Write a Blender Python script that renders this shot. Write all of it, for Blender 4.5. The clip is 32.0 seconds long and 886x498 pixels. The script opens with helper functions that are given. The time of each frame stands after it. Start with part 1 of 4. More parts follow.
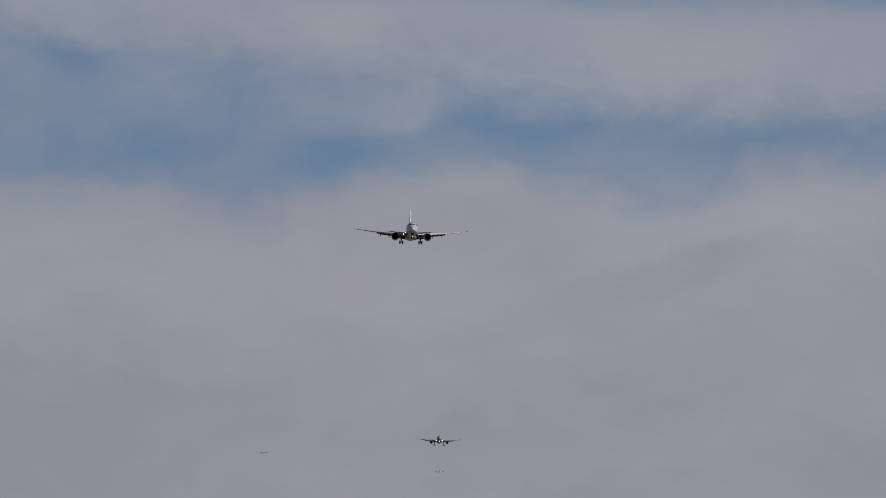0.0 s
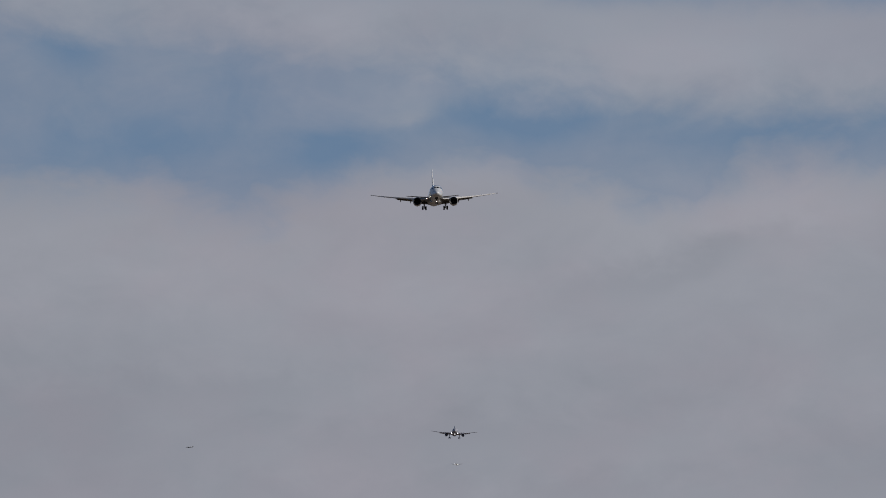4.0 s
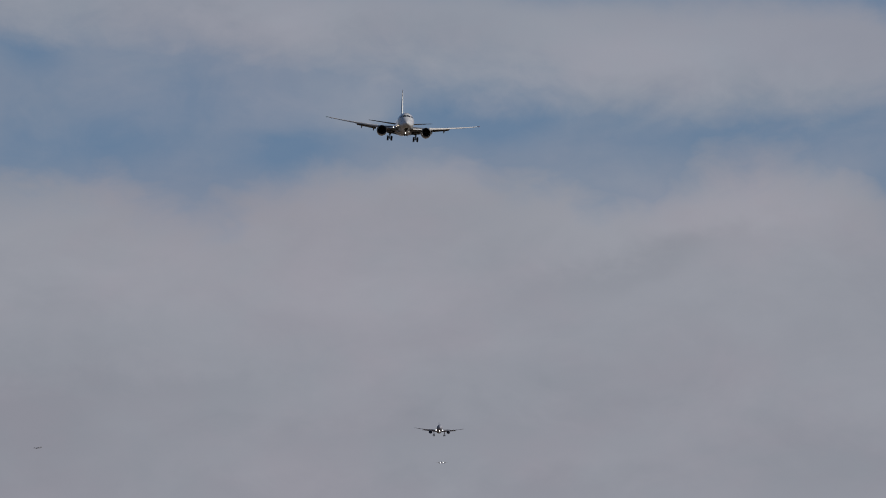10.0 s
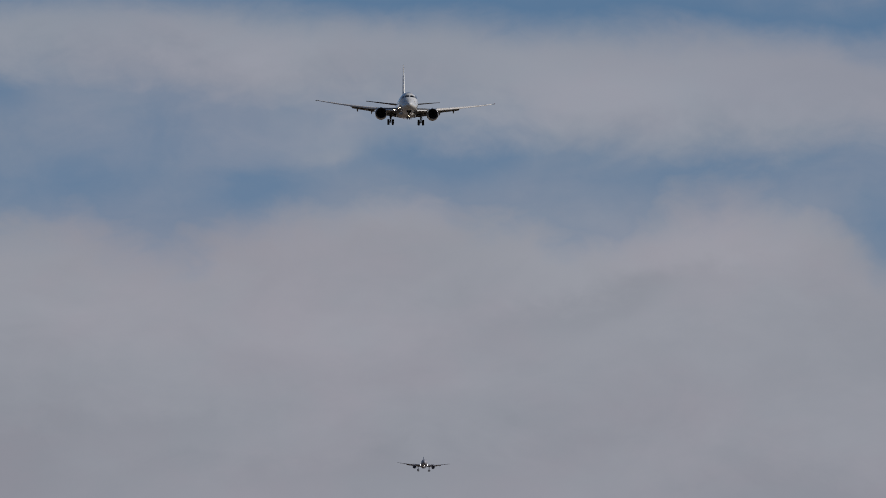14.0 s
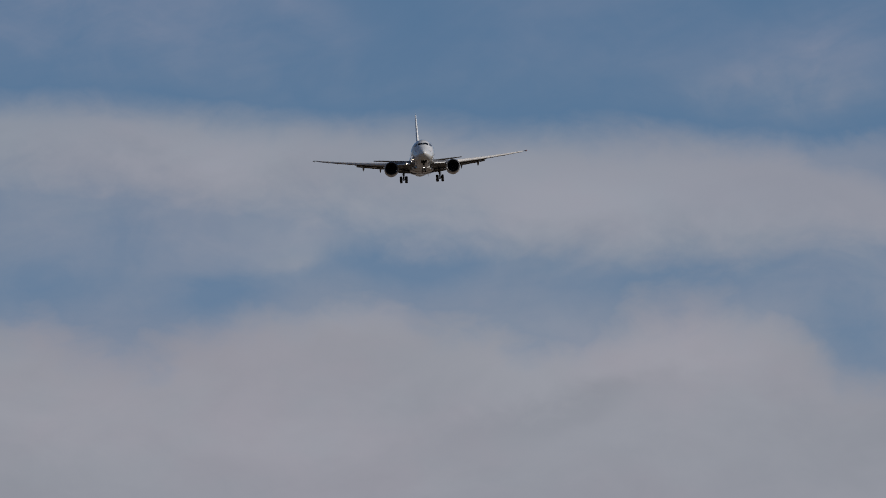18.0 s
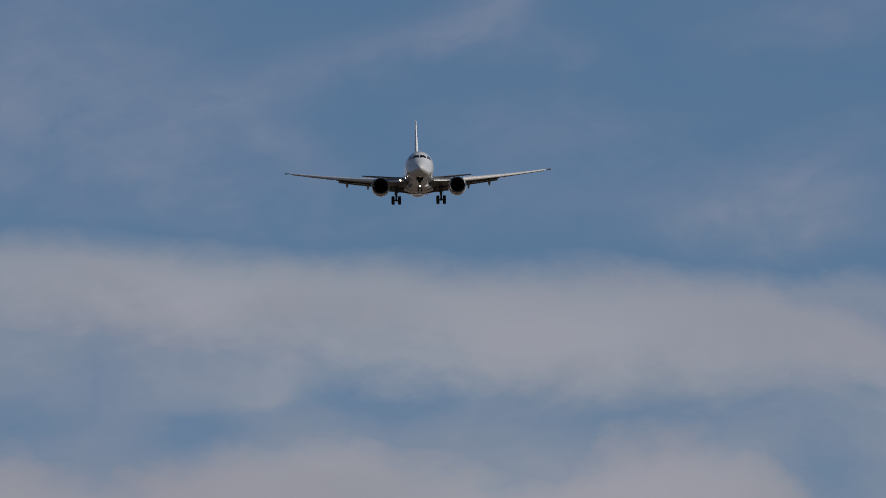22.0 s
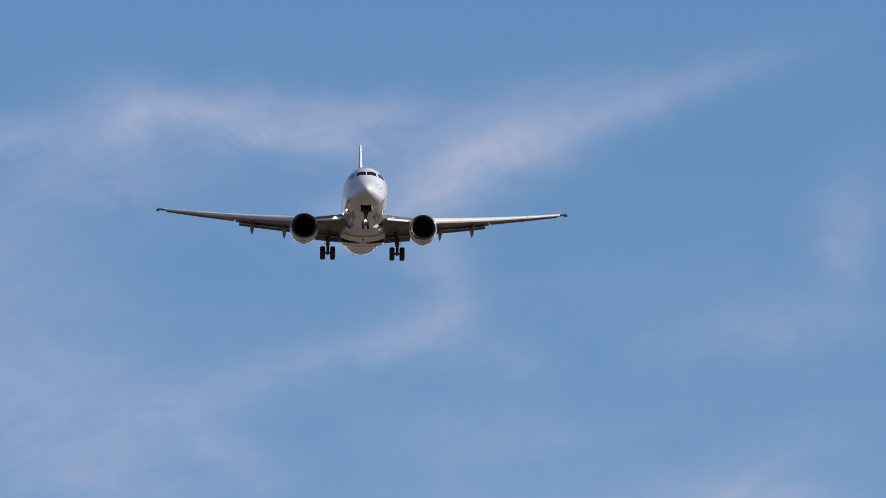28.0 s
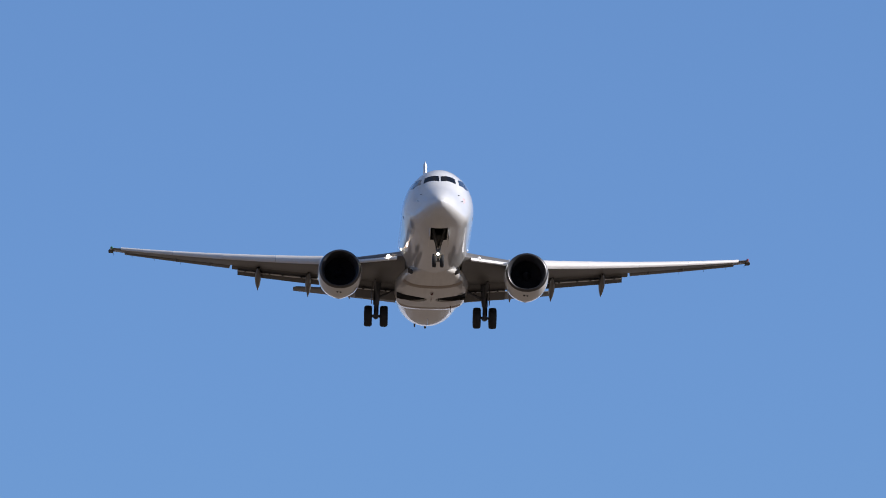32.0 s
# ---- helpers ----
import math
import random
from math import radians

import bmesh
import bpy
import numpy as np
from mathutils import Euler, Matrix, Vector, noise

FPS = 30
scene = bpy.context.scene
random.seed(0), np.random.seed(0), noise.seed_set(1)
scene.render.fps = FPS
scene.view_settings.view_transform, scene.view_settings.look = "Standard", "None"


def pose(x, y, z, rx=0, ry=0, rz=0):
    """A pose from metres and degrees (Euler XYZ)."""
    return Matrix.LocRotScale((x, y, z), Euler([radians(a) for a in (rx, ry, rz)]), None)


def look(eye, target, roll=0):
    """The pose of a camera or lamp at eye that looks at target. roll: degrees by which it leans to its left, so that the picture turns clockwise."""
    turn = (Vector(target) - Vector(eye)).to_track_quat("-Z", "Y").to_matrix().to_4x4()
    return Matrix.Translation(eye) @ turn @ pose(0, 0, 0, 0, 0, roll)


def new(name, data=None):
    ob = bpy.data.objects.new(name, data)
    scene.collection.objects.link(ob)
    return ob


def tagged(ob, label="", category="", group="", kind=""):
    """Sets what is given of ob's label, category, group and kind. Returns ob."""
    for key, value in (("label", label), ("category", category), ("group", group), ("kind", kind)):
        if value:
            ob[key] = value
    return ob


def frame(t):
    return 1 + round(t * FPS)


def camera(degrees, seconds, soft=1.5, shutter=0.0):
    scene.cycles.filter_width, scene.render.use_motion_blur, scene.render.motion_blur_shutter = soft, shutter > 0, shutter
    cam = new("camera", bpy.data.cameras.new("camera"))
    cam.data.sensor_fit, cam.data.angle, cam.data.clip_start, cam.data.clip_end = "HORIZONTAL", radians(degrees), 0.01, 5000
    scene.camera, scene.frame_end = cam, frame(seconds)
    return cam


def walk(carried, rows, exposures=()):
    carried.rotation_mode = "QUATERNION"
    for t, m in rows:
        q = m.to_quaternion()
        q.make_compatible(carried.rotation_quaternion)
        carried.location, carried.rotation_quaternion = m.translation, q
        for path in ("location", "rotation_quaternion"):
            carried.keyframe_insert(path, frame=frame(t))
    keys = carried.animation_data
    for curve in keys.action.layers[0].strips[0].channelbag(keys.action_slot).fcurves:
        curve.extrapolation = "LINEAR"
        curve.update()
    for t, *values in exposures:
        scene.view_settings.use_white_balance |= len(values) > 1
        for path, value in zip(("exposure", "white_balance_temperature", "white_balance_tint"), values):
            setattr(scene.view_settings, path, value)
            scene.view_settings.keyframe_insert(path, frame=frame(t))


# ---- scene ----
CAMERA_ROWS = [
    (0, pose(0, 0, 1.6, 94.390, 0, -0.000)),
    (0.5, pose(0, 0, 1.6, 94.391, 0, -0.036)),
    (1, pose(0, 0, 1.6, 94.355, 0, -0.066)),
    (1.5, pose(0, 0, 1.6, 94.324, 0, -0.075)),
    (2, pose(0, 0, 1.6, 94.369, 0, -0.061)),
    (2.5, pose(0, 0, 1.6, 94.355, 0, -0.020)),
    (3, pose(0, 0, 1.6, 94.356, 0, -0.034)),
    (3.5, pose(0, 0, 1.6, 94.336, 0, -0.004)),
    (5.5, pose(0, 0, 1.6, 94.453, 0, -0.059)),
    (6, pose(0, 0, 1.6, 94.438, 0, -0.089)),
    (6.5, pose(0, 0, 1.6, 94.407, 0, -0.136)),
    (7, pose(0, 0, 1.6, 94.321, 0, -0.122)),
    (7.5, pose(0, 0, 1.6, 94.241, 0, -0.196)),
    (8, pose(0, 0, 1.6, 94.155, 0, -0.331)),
    (8.5, pose(0, 0, 1.6, 94.162, 0, -0.416)),
    (9, pose(0, 0, 1.6, 94.202, 0, -0.314)),
    (9.5, pose(0, 0, 1.6, 94.232, 0, -0.235)),
    (10, pose(0, 0, 1.6, 94.360, 0, -0.276)),
    (10.5, pose(0, 0, 1.6, 94.482, 0, -0.323)),
    (11, pose(0, 0, 1.6, 94.517, 0, -0.326)),
    (11.5, pose(0, 0, 1.6, 94.507, 0, -0.400)),
    (12, pose(0, 0, 1.6, 94.493, 0, -0.441)),
    (12.5, pose(0, 0, 1.6, 94.478, 0, -0.449)),
    (13, pose(0, 0, 1.6, 94.529, 0, -0.463)),
    (13.5, pose(0, 0, 1.6, 94.608, 0, -0.460)),
    (15.5, pose(0, 0, 1.6, 94.563, 0, -0.641)),
    (16, pose(0, 0, 1.6, 94.628, 0, -0.575)),
    (16.5, pose(0, 0, 1.6, 94.803, 0, -0.523)),
    (17, pose(0, 0, 1.6, 94.947, 0, -0.572)),
    (17.5, pose(0, 0, 1.6, 95.124, 0, -0.686)),
    (18, pose(0, 0, 1.6, 95.273, 0, -0.726)),
    (18.5, pose(0, 0, 1.6, 95.311, 0, -0.742)),
    (19, pose(0, 0, 1.6, 95.331, 0, -0.752)),
    (19.5, pose(0, 0, 1.6, 95.438, 0, -0.836)),
    (20, pose(0, 0, 1.6, 95.626, 0, -0.892)),
    (20.5, pose(0, 0, 1.6, 95.762, 0, -0.925)),
    (21, pose(0, 0, 1.6, 95.871, 0, -0.928)),
    (21.5, pose(0, 0, 1.6, 96.003, 0, -0.912)),
    (22, pose(0, 0, 1.6, 96.144, 0, -0.883)),
    (22.5, pose(0, 0, 1.6, 96.293, 0, -0.939)),
    (23, pose(0, 0, 1.6, 96.402, 0, -0.984)),
    (23.5, pose(0, 0, 1.6, 96.387, 0, -0.900)),
    (24, pose(0, 0, 1.6, 96.432, 0, -0.831)),
    (24.5, pose(0, 0, 1.6, 96.561, 0, -0.851)),
    (25, pose(0, 0, 1.6, 96.725, 0, -0.928)),
    (25.5, pose(0, 0, 1.6, 96.876, 0, -1.005)),
    (27.5, pose(0, 0, 1.6, 97.656, 0, -1.226)),
    (28, pose(0, 0, 1.6, 98.100, 0, -1.236)),
    (28.5, pose(0, 0, 1.6, 98.404, 0, -1.236)),
    (29, pose(0, 0, 1.6, 98.714, 0, -1.127)),
    (29.5, pose(0, 0, 1.6, 99.071, 0, -1.090)),
    (30, pose(0, 0, 1.6, 99.519, 0, -1.052)),
    (30.5, pose(0, 0, 1.6, 99.966, 0, -1.032)),
    (31, pose(0, 0, 1.6, 100.434, 0, -1.028)),
    (31.5, pose(0, 0, 1.6, 100.928, 0, -1.020)),
    (32, pose(0, 0, 1.6, 101.558, 0, -1.016)),
]
EXPOSURES = [
    (0.0, -0.8, 6500, 10),
    (25.6, -0.8, 6500, 10),
    (27.3, 0.02, 6450, 10.5),
    (29.5, -0.03, 6230, 11),
    (31.1, -0.14, 6090, 11),
    (31.6, 0.27, 6200, 13),
    (32.0, 0.32, 6260, 13),
]
cam = camera(5.611, 32.0, soft=0.95)
walk(cam, CAMERA_ROWS, EXPOSURES)

# ---- light ----
SUN_ELEVATION, SUN_TURN = radians(30), radians(105)   # turn: clockwise from +y, seen from above
sun_way = Vector((math.sin(SUN_TURN) * math.cos(SUN_ELEVATION), math.cos(SUN_TURN) * math.cos(SUN_ELEVATION), math.sin(SUN_ELEVATION)))
sun = new("sun", bpy.data.lights.new("sun", "SUN"))
sun.data.energy, sun.data.angle, sun.data.color = 4.5, radians(0.53), (1.0, 0.945, 0.87)
sun.matrix_world = look(sun_way * 100, (0, 0, 0))


class Graph:
    """Small helper to write node arithmetic as expressions."""

    def __init__(self, tree):
        self.tree = tree

    def node(self, kind):
        return self.tree.nodes.new(kind)

    def put(self, socket, value):
        if isinstance(value, bpy.types.NodeSocket):
            self.tree.links.new(value, socket)
        else:
            socket.default_value = value

    def math(self, op, a, b=0.0, c=0.0):
        n = self.node("ShaderNodeMath")
        n.operation = op
        for s, v in zip(n.inputs, (a, b, c)):
            self.put(s, v)
        return n.outputs[0]

    def add(self, a, b):
        return self.math("ADD", a, b)

    def sub(self, a, b):
        return self.math("SUBTRACT", a, b)

    def mul(self, a, b):
        return self.math("MULTIPLY", a, b)

    def step(self, x, low, high, to_low=0.0, to_high=1.0):
        n = self.node("ShaderNodeMapRange")
        n.interpolation_type = "SMOOTHERSTEP"
        for s, v in zip(n.inputs, (x, low, high, to_low, to_high)):
            self.put(s, v)
        return n.outputs[0]

    def mix(self, fac, a, b, blend="MIX"):
        n = self.node("ShaderNodeMix")
        n.data_type, n.blend_type = "RGBA", blend
        self.put(n.inputs[0], fac), self.put(n.inputs[6], a), self.put(n.inputs[7], b)
        return n.outputs[2]

    def vector(self, x, y, z=0.0):
        n = self.node("ShaderNodeCombineXYZ")
        for s, v in zip(n.inputs, (x, y, z)):
            self.put(s, v)
        return n.outputs[0]

    def noise(self, vec, scale, detail=3.0, rough=0.5, distortion=0.0):
        n = self.node("ShaderNodeTexNoise")
        self.put(n.inputs["Vector"], vec)
        n.inputs["Scale"].default_value, n.inputs["Detail"].default_value = scale, detail
        n.inputs["Roughness"].default_value, n.inputs["Distortion"].default_value = rough, distortion
        return n.outputs["Fac"]

    def ramp(self, x, low, high, stops):
        """A smooth curve through (position, value) stops; values within 0 and 1."""
        n = self.node("ShaderNodeValToRGB")
        r = n.color_ramp
        r.interpolation = "EASE"
        while len(r.elements) > 1:
            r.elements.remove(r.elements[0])
        for i, (p, v) in enumerate(stops):
            if i == 0:
                e = r.elements[0]
                e.position = (p - low) / (high - low)
            else:
                e = r.elements.new((p - low) / (high - low))
            e.color = (v, v, v, 1)
        self.put(n.inputs[0], self.step_linear(x, low, high))
        return n.outputs[0]

    def step_linear(self, x, low, high):
        n = self.node("ShaderNodeMapRange")
        for s, v in zip(n.inputs, (x, low, high, 0.0, 1.0)):
            self.put(s, v)
        return n.outputs[0]

    def blob(self, u, w, cu, cw, ru, rw, turn=0.0):
        """A soft rotated oval, 1 in the middle and fading out past its rim."""
        c, s = math.cos(radians(turn)), math.sin(radians(turn))
        du, dw = self.sub(u, cu), self.sub(w, cw)
        a = self.math("DIVIDE", self.add(self.mul(du, c), self.mul(dw, s)), ru)
        b = self.math("DIVIDE", self.sub(self.mul(dw, c), self.mul(du, s)), rw)
        r = self.add(self.mul(a, a), self.mul(b, b))
        return self.math("EXPONENT", self.mul(r, -2.2))


def make_sky():
    """Sky of thin stratus decks low down and cirrus wisps above, laid out by bearing and height."""
    world = bpy.data.worlds.new("sky")
    scene.world = world
    world.use_nodes = True
    tree = world.node_tree
    tree.nodes.clear()
    g = Graph(tree)
    way = g.node("ShaderNodeTexCoord").outputs["Generated"]
    sep = g.node("ShaderNodeSeparateXYZ")
    tree.links.new(way, sep.inputs[0])
    dx, dy, dz = sep.outputs
    # bearing and height in units of 1/16 radian
    u = g.mul(g.math("ARCTAN2", dx, dy), 16.0)
    w = g.mul(g.sub(g.math("ARCSINE", dz), radians(4.39)), 16.0)
    p = g.vector(u, w, 0.0)
    wide = g.vector(g.mul(u, 0.45), w, 3.0)
    soft = g.sub(g.noise(wide, 2.6, 4.0, 0.5), 0.5)
    fine = g.sub(g.noise(g.vector(g.mul(u, 0.6), w, 9.0), 7.0, 5.0, 0.55, 0.6), 0.5)
    puff = g.sub(g.noise(p, 5.0, 3.0, 0.5), 0.5)
    micro = g.sub(g.noise(g.vector(g.mul(u, 0.7), w, 5.0), 24.0, 5.0, 0.6, 0.5), 0.5)
    warped_w = g.add(w, g.add(g.mul(soft, 0.10), g.add(g.mul(fine, 0.13), g.mul(micro, 0.05))))
    warped_u = g.add(u, g.mul(puff, 0.16))
    # low deck: its top edge along the bearing
    edge = g.sub(g.ramp(warped_u, -1.2, 1.4, DECK_TOP), 0.518)
    deck = g.step(g.sub(edge, warped_w), -0.13, 0.075)
    # upper bank
    top = g.ramp(warped_u, -1.2, 1.4, BANK_TOP)
    low = g.ramp(warped_u, -1.2, 1.4, BANK_LOW)
    layered = g.add(w, g.add(g.mul(soft, 0.06), g.add(g.mul(fine, 0.07), g.mul(micro, 0.035))))
    bank = g.mul(g.step(g.sub(top, layered), -0.06, 0.075), g.step(g.sub(warped_w, low), -0.10, 0.11))
    bank = g.mul(bank, g.add(0.93, g.mul(soft, 0.3)))
    cover = g.math("MAXIMUM", deck, bank)
    # thin veil in the gap between deck and bank, with bluer holes
    gap = g.mul(g.step(w, -0.2, 0.05), g.step(warped_w, 0.50, 0.40))
    veil = g.add(0.56, g.add(g.mul(soft, 0.4), g.add(g.mul(fine, 0.45), g.mul(micro, 0.14))))
    ragged = g.add(w, g.add(g.mul(fine, 0.10), g.mul(puff, 0.05)))
    for cu, cw, ru, rw, turn, k in GAP_HOLES:
        veil = g.sub(veil, g.mul(g.blob(warped_u, ragged, cu, cw, ru, rw, turn), k))
    veil = g.math("MAXIMUM", veil, g.add(0.20, g.mul(fine, 0.2)))
    cover = g.math("MAXIMUM", cover, g.mul(gap, veil))
    # cirrus over the blue: a haze, soft patches and streaks that climb to the right
    c, k = math.cos(radians(16)), math.sin(radians(16))
    along, across = g.add(g.mul(u, c), g.mul(w, k)), g.sub(g.mul(w, c), g.mul(u, k))
    streak = g.sub(g.noise(g.vector(g.mul(along, 0.28), across, 14.0), 11.0, 5.0, 0.58, 0.5), 0.5)
    tuft = g.sub(g.noise(g.vector(g.mul(u, 0.75), w, 21.0), 9.0, 4.0, 0.55, 0.9), 0.5)
    haze = g.add(0.05, g.mul(g.math("MAXIMUM", g.add(soft, 0.03), 0.0), 0.7))
    wisps = g.mul(g.mul(g.step(w, 0.35, 0.6), g.step(w, 1.2, 0.75)), haze)
    wu, ww = g.add(u, g.add(g.mul(puff, 0.12), g.mul(tuft, 0.07))), g.add(w, g.add(g.mul(tuft, 0.07), g.mul(puff, 0.06)))
    for cu, cw, ru, rw, turn, d in WISPS:
        wisps = g.add(wisps, g.mul(g.blob(wu, ww, cu, cw, ru, rw, turn), d))
    wisps = g.mul(wisps, g.math("MAXIMUM", g.add(1.0, g.add(g.mul(streak, 1.5), g.add(g.mul(tuft, 1.3), g.mul(micro, 0.5)))), 0.1))
    wisps = g.math("MINIMUM", wisps, 0.7)
    cover = g.math("MAXIMUM", cover, wisps)
    # unseen broken cloud added over the rest of the dome to set the fill light
    around = g.math("MAXIMUM", g.step(w, 2.9, 4.2), g.step(g.math("ABSOLUTE", u), 2.0, 4.0))
    unseen_cloud = g.step(g.noise(way, 3.2, 4.0, 0.55), 0.40, 0.62)
    cover = g.math("MAXIMUM", cover, g.mul(g.mul(around, unseen_cloud), 0.65))
    cover = g.math("MINIMUM", g.math("MAXIMUM", cover, 0.0), 1.0)
    sky = g.node("ShaderNodeTexSky")
    sky.sky_type, sky.sun_disc = "NISHITA", False
    sky.sun_elevation, sky.sun_rotation = SUN_ELEVATION, SUN_TURN
    sky.altitude, sky.air_density, sky.dust_density, sky.ozone_density = 100, 1.0, 0.3, 1.5
    lifted = g.node("ShaderNodeVectorMath")
    lifted.operation = "ADD"
    tree.links.new(way, lifted.inputs[0])
    lifted.inputs[1].default_value = (0, 0, 0.16)
    tree.links.new(lifted.outputs[0], sky.inputs[0])
    blue = g.mix(1.0, sky.outputs[0], g.mix(g.step(w, 0.7, 2.2), SKY_TINT, SKY_TINT_HIGH), "MULTIPLY")
    tone = g.add(0.5, g.add(g.mul(soft, 1.1), g.add(g.mul(fine, 0.8), g.mul(micro, 0.25))))
    for cu, cw, ru, rw, turn, k in CLOUD_TONES:
        tone = g.sub(tone, g.mul(g.blob(warped_u, warped_w, cu, cw, ru, rw, turn), k))
    grey = g.mix(g.math("MINIMUM", g.math("MAXIMUM", tone, 0.0), 1.0), CLOUD_SHADE, CLOUD_LIGHT)
    # faint drift of hue, rosy to bluish, through the stratus
    hue = g.step(g.noise(g.vector(g.mul(u, 0.6), w, 31.0), 3.4, 4.0, 0.6), 0.32, 0.68)
    grey = g.mix(1.0, grey, g.mix(hue, HUE_COOL, HUE_ROSY), "MULTIPLY")
    grey = g.mix(g.step(w, 0.08, 0.24), grey, g.mix(1.0, grey, BANK_TINT, "MULTIPLY"))
    grey = g.mix(g.step(w, 0.44, 0.66), grey, CIRRUS)
    grey = g.mix(around, grey, CLOUD_UNSEEN)
    colour = g.mix(cover, blue, grey)
    out = g.node("ShaderNodeBackground")
    g.put(out.inputs[0], colour)
    out.inputs[1].default_value = SKY_STRENGTH
    tree.links.new(out.outputs[0], g.node("ShaderNodeOutputWorld").inputs[0])


SKY_STRENGTH = 0.1
SKY_TINT, SKY_TINT_HIGH = (0.88, 1.105, 1.24, 1), (0.90, 1.13, 1.36, 1)
# grey of the unseen cloud, chosen for the fill light it gives
CLOUD_UNSEEN = (2.1, 2.15, 2.3, 1)
CLOUD_SHADE, CLOUD_LIGHT = (4.5, 4.62, 5.37, 1), (5.68, 5.68, 6.48, 1)
HUE_COOL, HUE_ROSY = (0.975, 1.01, 1.005, 1), (1.012, 0.995, 0.995, 1)
BANK_TINT = (0.955, 0.995, 1.015, 1)
CIRRUS = (4.85, 5.05, 6.45, 1)
# (bearing, height + 0.5): top of the low deck
DECK_TOP = [(-0.784, 0.615), (-0.525, 0.615), (-0.42, 0.585), (-0.33, 0.57), (-0.22, 0.605), (-0.075, 0.645), (0.0, 0.66), (0.095, 0.655), (0.175, 0.615),
            (0.275, 0.625), (0.375, 0.60), (0.475, 0.615), (0.575, 0.645), (0.675, 0.66), (0.775, 0.655), (0.82, 0.64), (0.86, 0.575), (0.90, 0.53), (1.0, 0.518), (1.2, 0.51)]
# (bearing, height): top and foot of the bank above it
BANK_TOP = [(-0.9, 0.50), (-0.55, 0.508), (-0.42, 0.506), (-0.18, 0.487), (0.08, 0.475), (0.30, 0.465), (0.60, 0.46), (0.80, 0.45), (0.90, 0.42), (1.15, 0.34)]
BANK_LOW = [(-0.9, 0.35), (-0.6, 0.34), (-0.45, 0.325), (-0.2, 0.30), (0.0, 0.285), (0.2, 0.26), (0.4, 0.205), (0.7, 0.20), (0.9, 0.225), (1.15, 0.23)]
# (bearing, height, half-lengths, turn in degrees, depth)
GAP_HOLES = [(-0.18, 0.172, 0.16, 0.075, 12, 0.42), (0.07, 0.235, 0.17, 0.05, 8, 0.38), (0.19, 0.215, 0.17, 0.07, 14, 0.42), (-0.55, 0.18, 0.30, 0.10, 0, 0.32),
             (0.62, 0.185, 0.40, 0.06, 2, 0.22), (0.95, 0.10, 0.14, 0.11, 0, 0.30), (-0.36, 0.25, 0.24, 0.07, -6, 0.12), (-0.66, 0.34, 0.12, 0.05, -10, 0.26),
             (-0.07, 0.232, 0.08, 0.03, 10, -0.22)]
# (bearing, height, half-lengths, turn in degrees, depth; below zero: lit); the row at -0.70 also holds the lens's
# corner darkening
CLOUD_TONES = [(0.42, -0.04, 0.24, 0.05, 20, 0.5), (0.10, -0.33, 0.6, 0.06, 2, 0.25), (-0.35, -0.25, 0.3, 0.05, 0, 0.2), (0.8, -0.38, 0.3, 0.1, 0, 0.35),
               (0.30, 0.0, 0.6, 0.24, 6, -0.30), (0.62, 0.09, 0.26, 0.06, 10, -0.25), (0.05, 0.12, 0.2, 0.05, 0, -0.25), (-0.70, -0.30, 0.4, 0.24, 0, 0.60), (0.0, -0.44, 1.2, 0.07, 0, 0.25),
               (-0.30, 0.43, 0.8, 0.06, -3, -0.30), (0.45, 0.33, 0.5, 0.09, 0, -0.40), (-0.55, 0.0, 0.3, 0.2, 0, -0.10)]
WISPS = [
    # bent streak: foot, rise, bend, upstroke, tail, lower branch
    (-0.10, 0.77, 0.22, 0.075, 15, 0.14), (0.13, 0.84, 0.24, 0.06, 13, 0.17), (0.30, 0.89, 0.14, 0.07, 20, 0.20), (0.36, 0.97, 0.085, 0.13, 14, 0.18),
    (0.24, 1.05, 0.18, 0.07, -20, 0.13), (0.44, 0.85, 0.16, 0.07, -24, 0.12), (-0.04, 0.67, 0.20, 0.07, -34, 0.16), (0.34, 1.06, 0.11, 0.10, 0, 0.10),
    # haze low on the blue
    (-0.46, 0.78, 0.36, 0.30, 0, 0.26), (-0.25, 0.66, 0.34, 0.16, -12, 0.16), (0.86, 0.55, 0.17, 0.12, 20, 0.24), (0.72, 0.56, 0.12, 0.05, 8, 0.10), (0.95, 0.63, 0.16, 0.13, 0, 0.12), (-0.45, 1.04, 0.22, 0.15, 0, 0.15),
    # upper band, broad and tufted, with a streak that climbs from its end
    (-0.40, 1.215, 0.20, 0.085, 2, 0.24), (-0.42, 1.25, 0.14, 0.05, 0, 0.12), (0.16, 1.245, 0.24, 0.06, 6, 0.10), (-0.22, 1.25, 0.15, 0.10, 14, 0.32), (-0.08, 1.285, 0.26, 0.065, -10, 0.24), (0.03, 1.265, 0.26, 0.08, -2, 0.26), (0.20, 1.25, 0.20, 0.07, 4, 0.16),
    (-0.25, 1.15, 0.30, 0.06, 6, 0.14), (0.30, 1.155, 0.20, 0.07, 20, 0.26), (0.45, 1.21, 0.19, 0.085, 18, 0.44), (0.60, 1.265, 0.22, 0.07, 19, 0.28), (0.82, 1.335, 0.26, 0.05, 18, 0.16),
    (0.42, 1.28, 0.38, 0.07, 12, 0.14), (0.28, 1.11, 0.26, 0.06, 14, 0.16), (1.08, 1.07, 0.09, 0.16, -10, 0.26), (0.95, 0.90, 0.28, 0.08, 5, 0.16), (0.05, 1.10, 0.45, 0.08, 0, 0.06),
]
make_sky()


